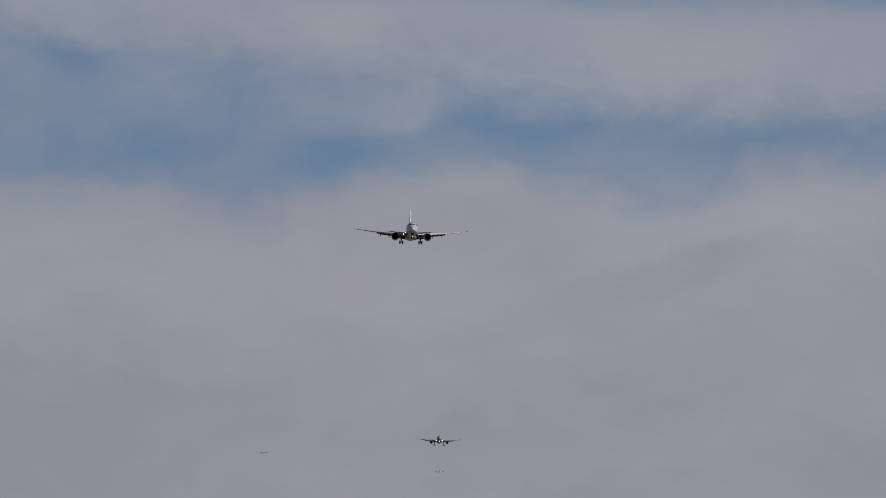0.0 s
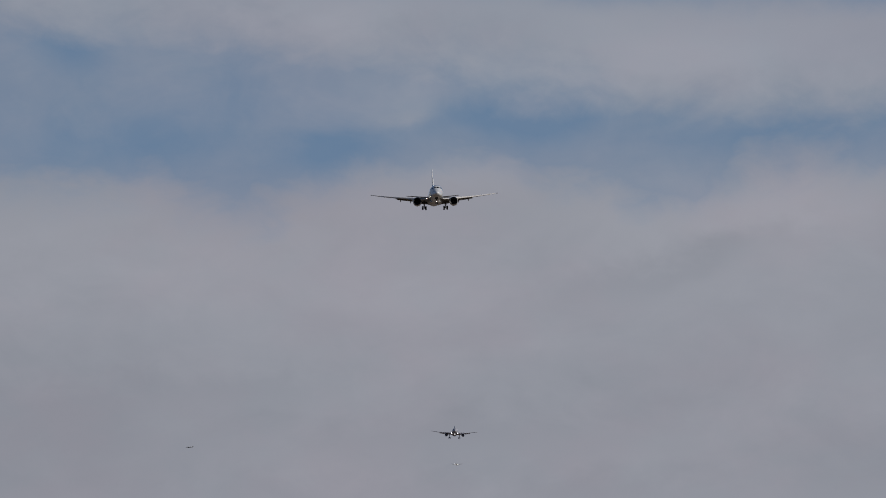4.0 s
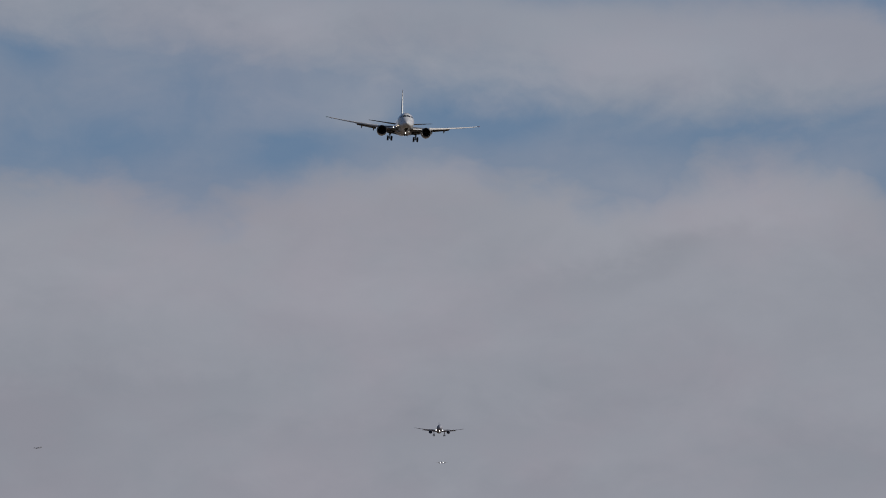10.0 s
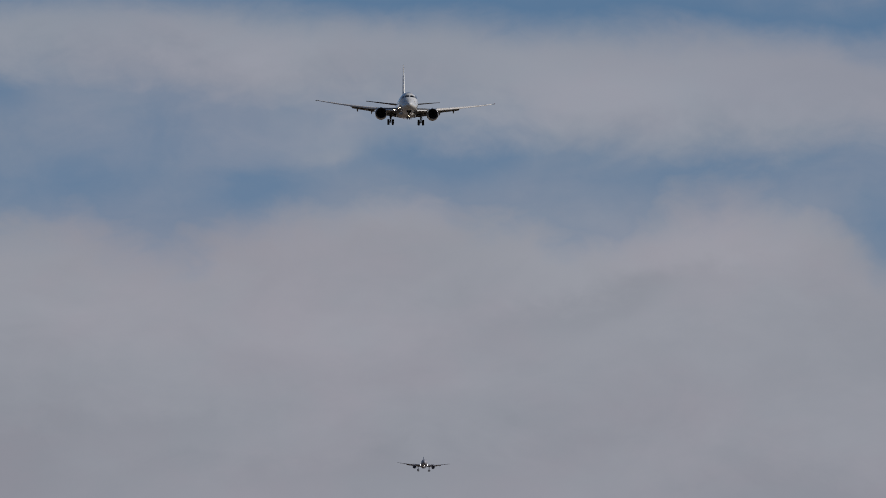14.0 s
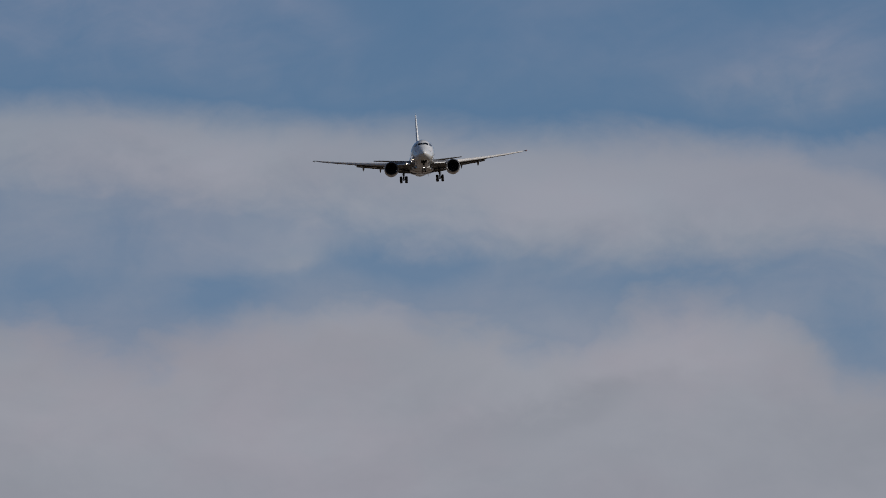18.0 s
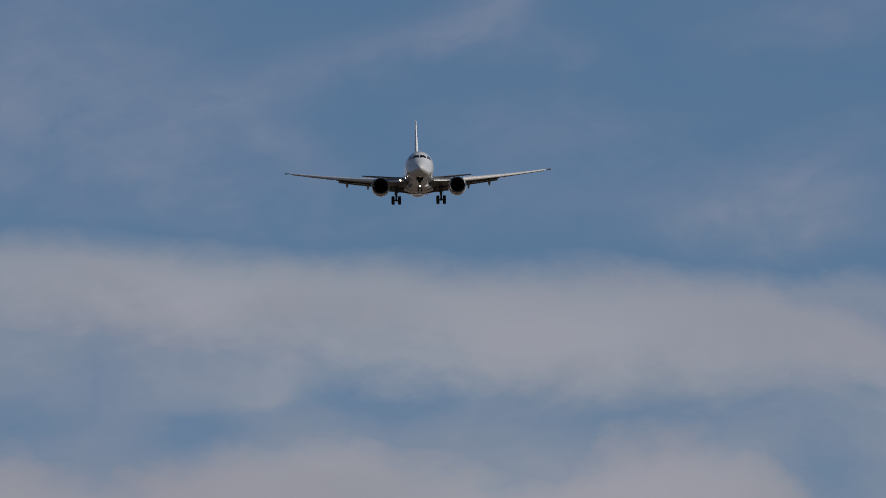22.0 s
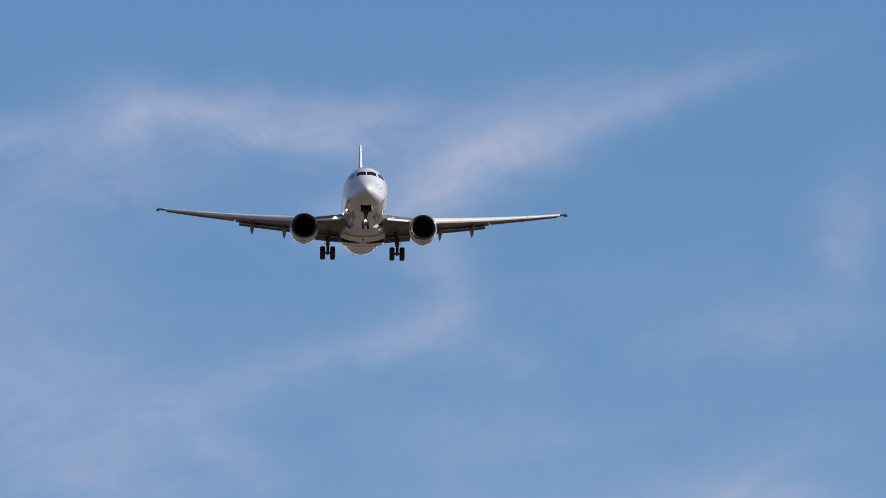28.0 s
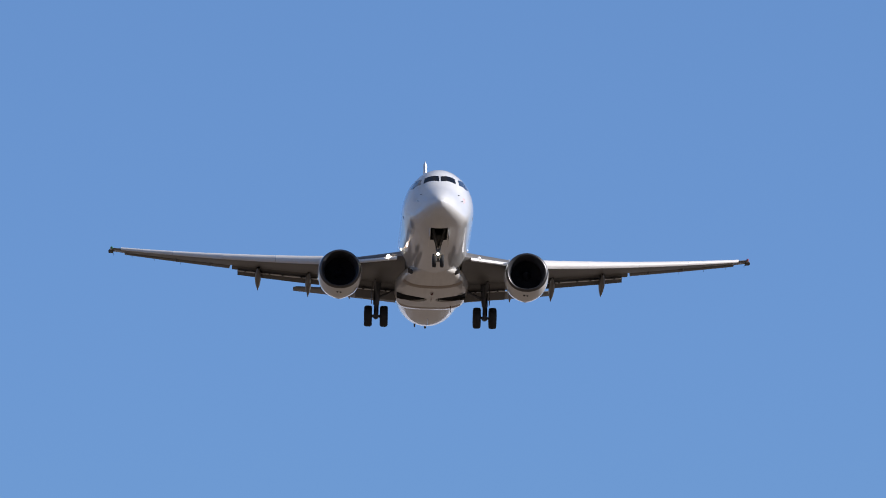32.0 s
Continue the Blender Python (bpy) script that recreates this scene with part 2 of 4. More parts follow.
# ---- materials ----
def material(name, base, rough=0.5, metal=0.0, grain=0.0, grain_scale=3.0, streak=0.0, coat=0.0, bump=0.0):
    m = bpy.data.materials.new(name)
    m.use_nodes = True
    g = Graph(m.node_tree)
    b = m.node_tree.nodes["Principled BSDF"]
    b.inputs["Roughness"].default_value, b.inputs["Metallic"].default_value = rough, metal
    b.inputs["Coat Weight"].default_value = coat
    colour = (*base, 1)
    pos = g.node("ShaderNodeTexCoord").outputs["Object"]
    if grain:
        dirt = g.noise(pos, grain_scale, 5.0, 0.6)
        large = g.noise(pos, grain_scale * 0.17, 3.0, 0.5)
        k = g.add(g.mul(g.sub(dirt, 0.5), grain), g.mul(g.sub(large, 0.5), grain * 1.2))
        if streak:
            m1 = g.node("ShaderNodeMapping")
            m1.inputs["Scale"].default_value = (2.5, 0.12, 2.5)
            m.node_tree.links.new(pos, m1.inputs[0])
            k = g.add(k, g.mul(g.sub(g.noise(m1.outputs[0], 2.0, 4.0, 0.6), 0.5), streak))
        f = g.add(1.0, k)
        g.put(b.inputs["Base Color"], g.mix(1.0, colour, g.vector(f, f, f), "MULTIPLY"))
        g.put(b.inputs["Roughness"], g.math("MAXIMUM", g.add(rough, g.mul(g.sub(dirt, 0.5), grain * 0.8)), 0.05))
    else:
        b.inputs["Base Color"].default_value = colour
    if bump:
        n = g.node("ShaderNodeBump")
        n.inputs["Strength"].default_value, n.inputs["Distance"].default_value = 0.3, bump
        g.put(n.inputs["Height"], g.noise(pos, grain_scale * 3, 3.0))
        m.node_tree.links.new(n.outputs[0], b.inputs["Normal"])
    return m


def lamp_material(name, colour, strength):
    m = material(name, (0.8, 0.8, 0.8), 0.2)
    b = m.node_tree.nodes["Principled BSDF"]
    b.inputs["Emission Color"].default_value, b.inputs["Emission Strength"].default_value = (*colour, 1), strength
    return m


WHITE = material("white_paint", (0.65, 0.645, 0.635), 0.3, 0, 0.12, 1.2, 0.14, coat=1.0)
GREY = material("grey_wing_paint", (0.11, 0.105, 0.10), 0.4, 0, 0.15, 0.8, 0.18)
BELLY = material("light_grey_paint", (0.62, 0.60, 0.57), 0.35, 0, 0.22, 0.9, 0.3, coat=0.8)
LIP = material("polished_lip", (0.12, 0.118, 0.12), 0.4, 1.0, 0.2, 3.0)
STEEL = material("gear_steel", (0.10, 0.10, 0.105), 0.5, 0.5, 0.2, 6.0)
RUBBER = material("tyre_rubber", (0.018, 0.018, 0.019), 0.75, 0, 0.3, 8.0)
DARK = material("bay_lining", (0.02, 0.02, 0.02), 0.7, 0, 0.3, 3.0)
GLASS = material("cockpit_glass", (0.008, 0.008, 0.009), 0.06)
SIDE_GLASS = material("coated_side_glass", (0.03, 0.035, 0.045), 0.05, 0, coat=1.0)
SIDE_GLASS.node_tree.nodes["Principled BSDF"].inputs["IOR"].default_value = 1.9
LINER = material("inlet_liner", (0.035, 0.036, 0.042), 0.6, 0, 0.15, 5.0)
BLADE = material("fan_titanium", (0.022, 0.022, 0.026), 0.5, 0.5, 0.1, 4.0)
NOZZLE = material("exhaust_metal", (0.22, 0.19, 0.16), 0.4, 1.0, 0.25, 5.0)
SLAT = material("slat_paint", (0.64, 0.61, 0.58), 0.42, 0.0, 0.12, 2.0)
SLAT_EDGE = material("white_flap_paint", (0.80, 0.785, 0.76), 0.3, 0, 0.1, 2.0)
SEAL = material("dark_seal", (0.06, 0.06, 0.06), 0.7, 0, 0.2, 5.0)
RED = material("red_lens", (0.42, 0.03, 0.03), 0.15, 0, coat=1.0)
GREEN = material("green_lens", (0.02, 0.2, 0.12), 0.15, 0, coat=1.0)
RED_PRINT = material("red_marking", (0.60, 0.42, 0.40), 0.5)
GREY_PRINT = material("grey_marking", (0.55, 0.55, 0.57), 0.5)
LAMP = lamp_material("landing_lamp", (1.0, 0.80, 0.55), 26.0)
LAMP_DIM = lamp_material("turned_lamp", (1.0, 0.93, 0.82), 0.15)
FAR_LAMP = lamp_material("far_landing_lamp", (1.0, 0.97, 0.95), 4.0)
# far airplanes: the hazy base colours are paled to hold the distance haze
FAR_GREY = material("hazy_grey_paint", (0.36, 0.37, 0.40), 0.6, 0, 0.1, 1.0)
FAR_DARK = material("hazy_dark_paint", (0.32, 0.325, 0.38), 0.5, 0, 0.1, 1.0)
FAR_TYRE = material("hazy_tyre_rubber", (0.09, 0.09, 0.11), 0.7, 0, 0.1, 1.0)
FAR_PALE = material("hazy_pale_paint", (0.36, 0.36, 0.40), 0.5, 0, 0.1, 1.0)
FAR_WHITE = material("hazy_white_paint", (0.55, 0.56, 0.58), 0.4, 0, 0.1, 1.0)
FAR_BLUE = material("blue_tail_paint", (0.03, 0.05, 0.10), 0.4, 0, 0.1, 1.0)
BEACON = material("unlit_beacon_lens", (0.07, 0.012, 0.012), 0.15, 0, coat=1.0)
STAIN = material("brown_grime", (0.36, 0.30, 0.25), 0.6, 0, 0.4, 4.0)
GROUND = material("dry_grass_ground", (0.13, 0.096, 0.065), 0.95, 0, 0.35, 0.02)


# ---- mesh helpers ----
def part(name, bm, mat, parent=None, label="", smooth=True):
    """Links a bmesh as one mesh object under a thing or part."""
    bmesh.ops.recalc_face_normals(bm, faces=bm.faces)
    me = bpy.data.meshes.new(name)
    bm.to_mesh(me)
    bm.free()
    me.materials.append(mat)
    if smooth:
        me.polygons.foreach_set("use_smooth", [True] * len(me.polygons))
        me.set_sharp_from_angle(angle=radians(42))
    ob = new(name, me)
    ob.parent = parent
    if label:
        tagged(ob, label=label)
    return ob


def thing(name, label, category, group=""):
    e = new(name)
    e.empty_display_size = 1.0
    return tagged(e, label, category, group)


def loft(rings, cap=True, closed=True, bm=None):
    bm = bm or bmesh.new()
    rows = [[bm.verts.new(v) for v in r] for r in rings]
    n = len(rows[0])
    for a, b in zip(rows, rows[1:]):
        for i in range(n if closed else n - 1):
            j = (i + 1) % n
            bm.faces.new((a[i], a[j], b[j], b[i]))
    if cap and closed:
        bm.faces.new(rows[0]), bm.faces.new(list(reversed(rows[-1])))
    return bm


def tube(a, b, ra, rb=None, n=16, bm=None):
    a, b = Vector(a), Vector(b)
    rb = ra if rb is None else rb
    q = (b - a).to_track_quat("Z", "Y")
    rings = []
    for c, r in ((a, ra), (b, rb)):
        rings.append([c + q @ Vector((r * math.cos(2 * math.pi * i / n), r * math.sin(2 * math.pi * i / n), 0)) for i in range(n)])
    return loft(rings, bm=bm)


def lathe(profile, origin, axis="y", n=48, squash=None, bm=None, cap=False):
    """Rings of (along, radius) round an axis through origin; squash(along, angle) scales the radius."""
    o = Vector(origin)
    rings = []
    for s, r in profile:
        ring = []
        for i in range(n):
            a = 2 * math.pi * i / n
            k = squash(s, a) if squash else 1.0
            x, z = r * k * math.sin(a), r * k * math.cos(a)
            ring.append(o + (Vector((x, s, z)) if axis == "y" else Vector((s, x, z))))
        rings.append(ring)
    return loft(rings, cap=cap, bm=bm)


def lathe_up(profile, centre, n=32):
    """Rings of (z, radius) round an upright axis."""
    return loft([[Vector((centre[0] + r * math.sin(2 * math.pi * i / n), centre[1] + r * math.cos(2 * math.pi * i / n), z)) for i in range(n)] for z, r in profile], cap=False)


def box(low, high, bevel=0.0, bm=None):
    bm = bm or bmesh.new()
    v = [bm.verts.new((x, y, z)) for x in (low[0], high[0]) for y in (low[1], high[1]) for z in (low[2], high[2])]
    for f in ((0, 1, 3, 2), (4, 6, 7, 5), (0, 4, 5, 1), (2, 3, 7, 6), (0, 2, 6, 4), (1, 5, 7, 3)):
        bm.faces.new([v[i] for i in f])
    if bevel:
        bmesh.ops.bevel(bm, geom=bm.edges[:], offset=bevel, segments=2, affect="EDGES", profile=0.5)
    return bm


def curve_at(table, x):
    """Smooth value through (x, value) pairs."""
    i = 0
    while i < len(table) - 2 and x > table[i + 1][0]:
        i += 1

    def slope(k):
        a, b = max(k - 1, 0), min(k + 1, len(table) - 1)
        return (table[b][1] - table[a][1]) / (table[b][0] - table[a][0])
    (x0, y0), (x1, y1) = table[i], table[i + 1]
    h = x1 - x0
    s = min(max((x - x0) / h, 0), 1)
    return ((2 * s**3 - 3 * s**2 + 1) * y0 + (s**3 - 2 * s**2 + s) * h * slope(i)
            + (3 * s**2 - 2 * s**3) * y1 + (s**3 - s**2) * h * slope(i + 1))


def airfoil(chord, thick, n=14):
    """Closed section: (aft, up) with rounded leading edge, from trailing edge over the top and back below."""
    pts = []
    for i in range(n + 1):
        c = 0.5 * (1 + math.cos(math.pi * i / n))
        pts.append((c * chord, thick * chord * 5 * (0.2969 * math.sqrt(c) - 0.126 * c - 0.3516 * c**2 + 0.2843 * c**3 - 0.1015 * c**4) + 0.002))
    for i in range(1, n):
        c = 0.5 * (1 - math.cos(math.pi * i / n))
        pts.append((c * chord, -0.75 * thick * chord * 5 * (0.2969 * math.sqrt(c) - 0.126 * c - 0.3516 * c**2 + 0.2843 * c**3 - 0.1015 * c**4) - 0.002))
    return pts


def cut(ob, cutters):
    """Takes the cutters' bodies out of ob's mesh."""
    tools = []
    for bm in cutters:
        bmesh.ops.recalc_face_normals(bm, faces=bm.faces)
        me = bpy.data.meshes.new("cutter")
        bm.to_mesh(me)
        bm.free()
        tool = new("cutter", me)
        tools.append(tool)
        mod = ob.modifiers.new("cut", "BOOLEAN")
        mod.object, mod.operation, mod.solver = tool, "DIFFERENCE", "EXACT"
    bpy.context.view_layer.update()
    done = bpy.data.meshes.new_from_object(ob.evaluated_get(bpy.context.evaluated_depsgraph_get()))
    ob.modifiers.clear()
    old, ob.data = ob.data, done
    bpy.data.meshes.remove(old)
    for tool in tools:
        me = tool.data
        bpy.data.objects.remove(tool)
        bpy.data.meshes.remove(me)


# ---- ground ----
def make_ground():
    bm = bmesh.new()
    rings = [[(r * math.sin(a), r * math.cos(a), 0.0) for a in [2 * math.pi * i / 96 for i in range(96)]] for r in (5, 60, 400, 2000, 8000, 40000)]
    loft(rings, cap=False, bm=bm)
    bm.verts.ensure_lookup_table()
    bm.faces.new(bm.verts[:96])
    tagged(part("ground", bm, GROUND, smooth=False), "flat dry grass field under the approach path", "ground", kind="structure")


make_ground()


# ---- the airliner: x to its left wing, y aft from the nose, z up from the cabin's middle ----
HALF_WIDTH = [(0, 0.0), (0.12, 0.27), (0.5, 0.60), (1.0, 0.90), (1.6, 1.17), (2.2, 1.38), (2.8, 1.54), (3.4, 1.66), (4.2, 1.765), (5.2, 1.84),
              (6.6, 1.88), (24.0, 1.88), (26.5, 1.86), (29.0, 1.74), (32.0, 1.38), (35.0, 0.86), (37.0, 0.46), (38.0, 0.20)]
TOP = [(0, -0.62), (0.12, -0.38), (0.5, -0.10), (1.0, 0.19), (1.6, 0.49), (2.1, 0.82), (2.7, 1.36), (3.2, 1.65), (4.2, 1.88), (5.2, 1.96), (6.6, 2.0),
       (24.0, 2.0), (29.0, 2.0), (32.0, 1.96), (35.0, 1.82), (37.0, 1.62), (38.0, 1.42)]
LOW = [(0, -0.62), (0.12, -0.87), (0.5, -1.12), (1.0, -1.35), (1.6, -1.55), (2.2, -1.70), (2.8, -1.82), (3.4, -1.90), (4.2, -1.97), (5.2, -2.03), (6.6, -2.05),
       (24.0, -2.05), (26.0, -2.03), (28.0, -1.85), (30.0, -1.42), (33.0, -0.60), (36.0, 0.36), (38.0, 1.02)]


# height of the widest line, as a share of the section's height
WIDEST = [(0, 0.5), (0.15, 0.46), (0.6, 0.37), (1.2, 0.31), (2.0, 0.31), (3.0, 0.37), (4.2, 0.46), (5.5, 0.5), (24.0, 0.5), (38.0, 0.5)]


def skin(y, angle, out=0.0):
    """Point of the fuselage's skin; angle from the crown towards +x."""
    hw, top, low = curve_at(HALF_WIDTH, y), curve_at(TOP, y), curve_at(LOW, y)
    mid = low + (top - low) * curve_at(WIDEST, y)
    c, s = math.cos(angle), math.sin(angle)
    return Vector(((hw + out) * s, y, mid + ((top - mid if c > 0 else mid - low) + out) * c))


def angle_at_x(y, x):
    return math.asin(max(-1, min(1, x / max(curve_at(HALF_WIDTH, y), 1e-3))))


def angle_at_z(y, z):
    top, low = curve_at(TOP, y), curve_at(LOW, y)
    mid = low + (top - low) * curve_at(WIDEST, y)
    return math.acos(max(-1, min(1, (z - mid) / (top - mid if z > mid else mid - low))))


def skin_patch(corners, out, nu=6, nv=4, inset=0.03):
    """A raised plate on the skin between four (y, angle) corners, with an edge that goes into the skin."""
    def at(s, t, o):
        (a, b, c, d) = corners
        y = (a[0] * (1 - s) + b[0] * s) * (1 - t) + (d[0] * (1 - s) + c[0] * s) * t
        g = (a[1] * (1 - s) + b[1] * s) * (1 - t) + (d[1] * (1 - s) + c[1] * s) * t
        return skin(y, g, o)
    bm = bmesh.new()
    grid = [[bm.verts.new(at(i / nu, j / nv, out)) for i in range(nu + 1)] for j in range(nv + 1)]
    for j in range(nv):
        for i in range(nu):
            bm.faces.new((grid[j][i], grid[j][i + 1], grid[j + 1][i + 1], grid[j + 1][i]))
    rim = [(i, 0) for i in range(nu)] + [(nu, j) for j in range(nv)] + [(i, nv) for i in range(nu, 0, -1)] + [(0, j) for j in range(nv, 0, -1)]
    lower = [bm.verts.new(at(i / nu, j / nv, -inset)) for i, j in rim]
    for k in range(len(rim)):
        (i0, j0), (i1, j1) = rim[k], rim[(k + 1) % len(rim)]
        bm.faces.new((grid[j0][i0], grid[j1][i1], lower[(k + 1) % len(rim)], lower[k]))
    return bm


# the fairing under the wings: y, half width, foot, top
FAIRING = [(11.4, 0.55, -2.0, -1.75), (12.2, 1.02, -2.10, -1.5), (13.2, 1.36, -2.2, -1.25), (14.5, 1.62, -2.28, -1.0), (16.0, 1.82, -2.31, -0.85), (17.2, 1.95, -2.31, -0.8),
           (19.2, 1.97, -2.27, -0.8), (20.4, 1.93, -2.23, -0.95), (21.3, 1.86, -2.18, -1.1), (21.8, 1.78, -2.13, -1.2), (22.0, 1.70, -2.09, -1.3), (22.08, 1.55, -2.02, -1.4)]
FAIRING_STATIONS = [row[0] for row in FAIRING]
# y from and to, angles from the crown in degrees, material
FAIRING_SEAMS = [(14.3, 14.95, 112, 248, STAIN), (20.7, 21.1, 125, 235, STAIN)]


def fairing_point(y, angle, out=0.0):
    for (ya, wa, la, ta), (yb, wb, lb, tb) in zip(FAIRING, FAIRING[1:]):
        if ya <= y <= yb:
            k = (y - ya) / (yb - ya)
            hw, low, top = wa + (wb - wa) * k, la + (lb - la) * k, ta + (tb - ta) * k
            break
    mid = (low + top) / 2
    c, s = math.cos(angle), math.sin(angle)
    return Vector(((hw + out) * math.copysign(abs(s) ** 0.78, s), y, mid + (top - mid + out) * math.copysign(abs(c) ** 0.8, c)))


def fairing_ring(y):
    return [fairing_point(y, 2 * math.pi * i / 40) for i in range(40)]




def wing_at(x):
    """Leading edge y, trailing edge y (flaps up), z of the chord line, thickness share at a distance x from the middle."""
    lead = 12.55 + (x - 1.6) * 1.03 if x < 4.6 else 15.64 + (x - 4.6) * 0.535
    trail = 20.9 if x < 5.9 else 20.9 + (x - 5.9) * 0.252
    z = -1.0 + 0.082 * (x - 1.88) + 0.0033 * (x - 1.88) ** 2
    return lead, trail, z, 0.135 - 0.055 * min(max((x - 1.88) / 10, 0), 1)


def wing_twist(x):
    return radians(1.5 - 5.5 * (x - 1.88) / 15.3)


def wing_rings(stations, end_share, side):
    rings = []
    for x in stations:
        lead, trail, z, thick = wing_at(x)
        chord = trail - lead
        share = end_share(x)
        twist = wing_twist(x)
        ring = []
        for a, b in airfoil(chord, thick):
            a2 = min(a, chord * share)
            if a2 < a:
                full = thick * chord * 0.28 * (1 - share) * 2.2
                b = full if b > 0 else -full * 0.75
            ring.append(Vector((side * x, lead + a2 * math.cos(twist) + b * math.sin(twist), z + b * math.cos(twist) - a2 * math.sin(twist))))
        rings.append(ring)
    return rings


def flap_strip(stations, side, fore, aft=None):
    """A lowered flap: fore and aft are (chord, tilt in degrees); with aft given, the strip hinged behind the fore one."""
    rings = []
    for x in stations:
        lead, trail, z, thick = wing_at(x)
        k = 1.6 if x < 5.9 else 1.1 - 0.04 * (x - 5.9)
        reach = (trail - lead) * (0.72 if x < 5.9 else 0.755)
        y0, z0 = lead + reach, z - reach * math.sin(wing_twist(x)) - (0.06 if x < 5.9 else -0.05)
        chord, tilt = fore[0] * k, radians(fore[1])
        if aft:
            y0, z0 = y0 + chord * math.cos(tilt) - 0.145, z0 - chord * math.sin(tilt) + 0.03
            chord, tilt = aft[0] * k, radians(aft[1])
        c, s = math.cos(tilt), math.sin(tilt)
        rings.append([Vector((side * x, y0 + a * c + b * s, z0 - a * s + b * c)) for a, b in airfoil(chord, 0.15, 8)])
    return loft(rings)


def slot_glint_strip(stations, side, fore, along):
    """A slim pale strip along the flap's nose (along 0) or along its trailing edge (1), added as the slot's sunlit
    line.
    """
    rings = []
    for x in stations:
        lead, trail, z, thick = wing_at(x)
        k = 1.6 if x < 5.9 else 1.1 - 0.04 * (x - 5.9)
        reach = (trail - lead) * (0.72 if x < 5.9 else 0.755)
        chord, tilt = fore[0] * k, radians(fore[1])
        y0 = lead + reach - 0.03 + (chord * math.cos(tilt) - 0.16) * along
        z0 = z - reach * math.sin(wing_twist(x)) - (0.06 if x < 5.9 else -0.05) - 0.055 - (chord * math.sin(tilt) + 0.02) * along
        rings.append([Vector((side * x, y0 + a, z0 + b)) for a, b in ((-0.03, 0.0), (0.0, 0.034), (0.08, 0.03), (0.15, -0.012), (0.07, -0.026), (0.0, -0.03))])
    return loft(rings)


def nacelle_shape(s, a):
    """Flattened underside with the gearbox bulge; a from the top."""
    lower = max(0.0, -math.cos(a))
    flat = 1.0 - 0.055 * lower ** 6
    bulge = 1.0 + 0.15 * lower ** 2 * math.exp(-((s - 1.6) / 0.9) ** 2)
    keel = 1.0 + 0.06 * lower ** 24 * math.exp(-((s - 1.7) / 0.7) ** 2)
    return flat * bulge * keel * (1.0 + 0.035 * math.sin(a) ** 2)


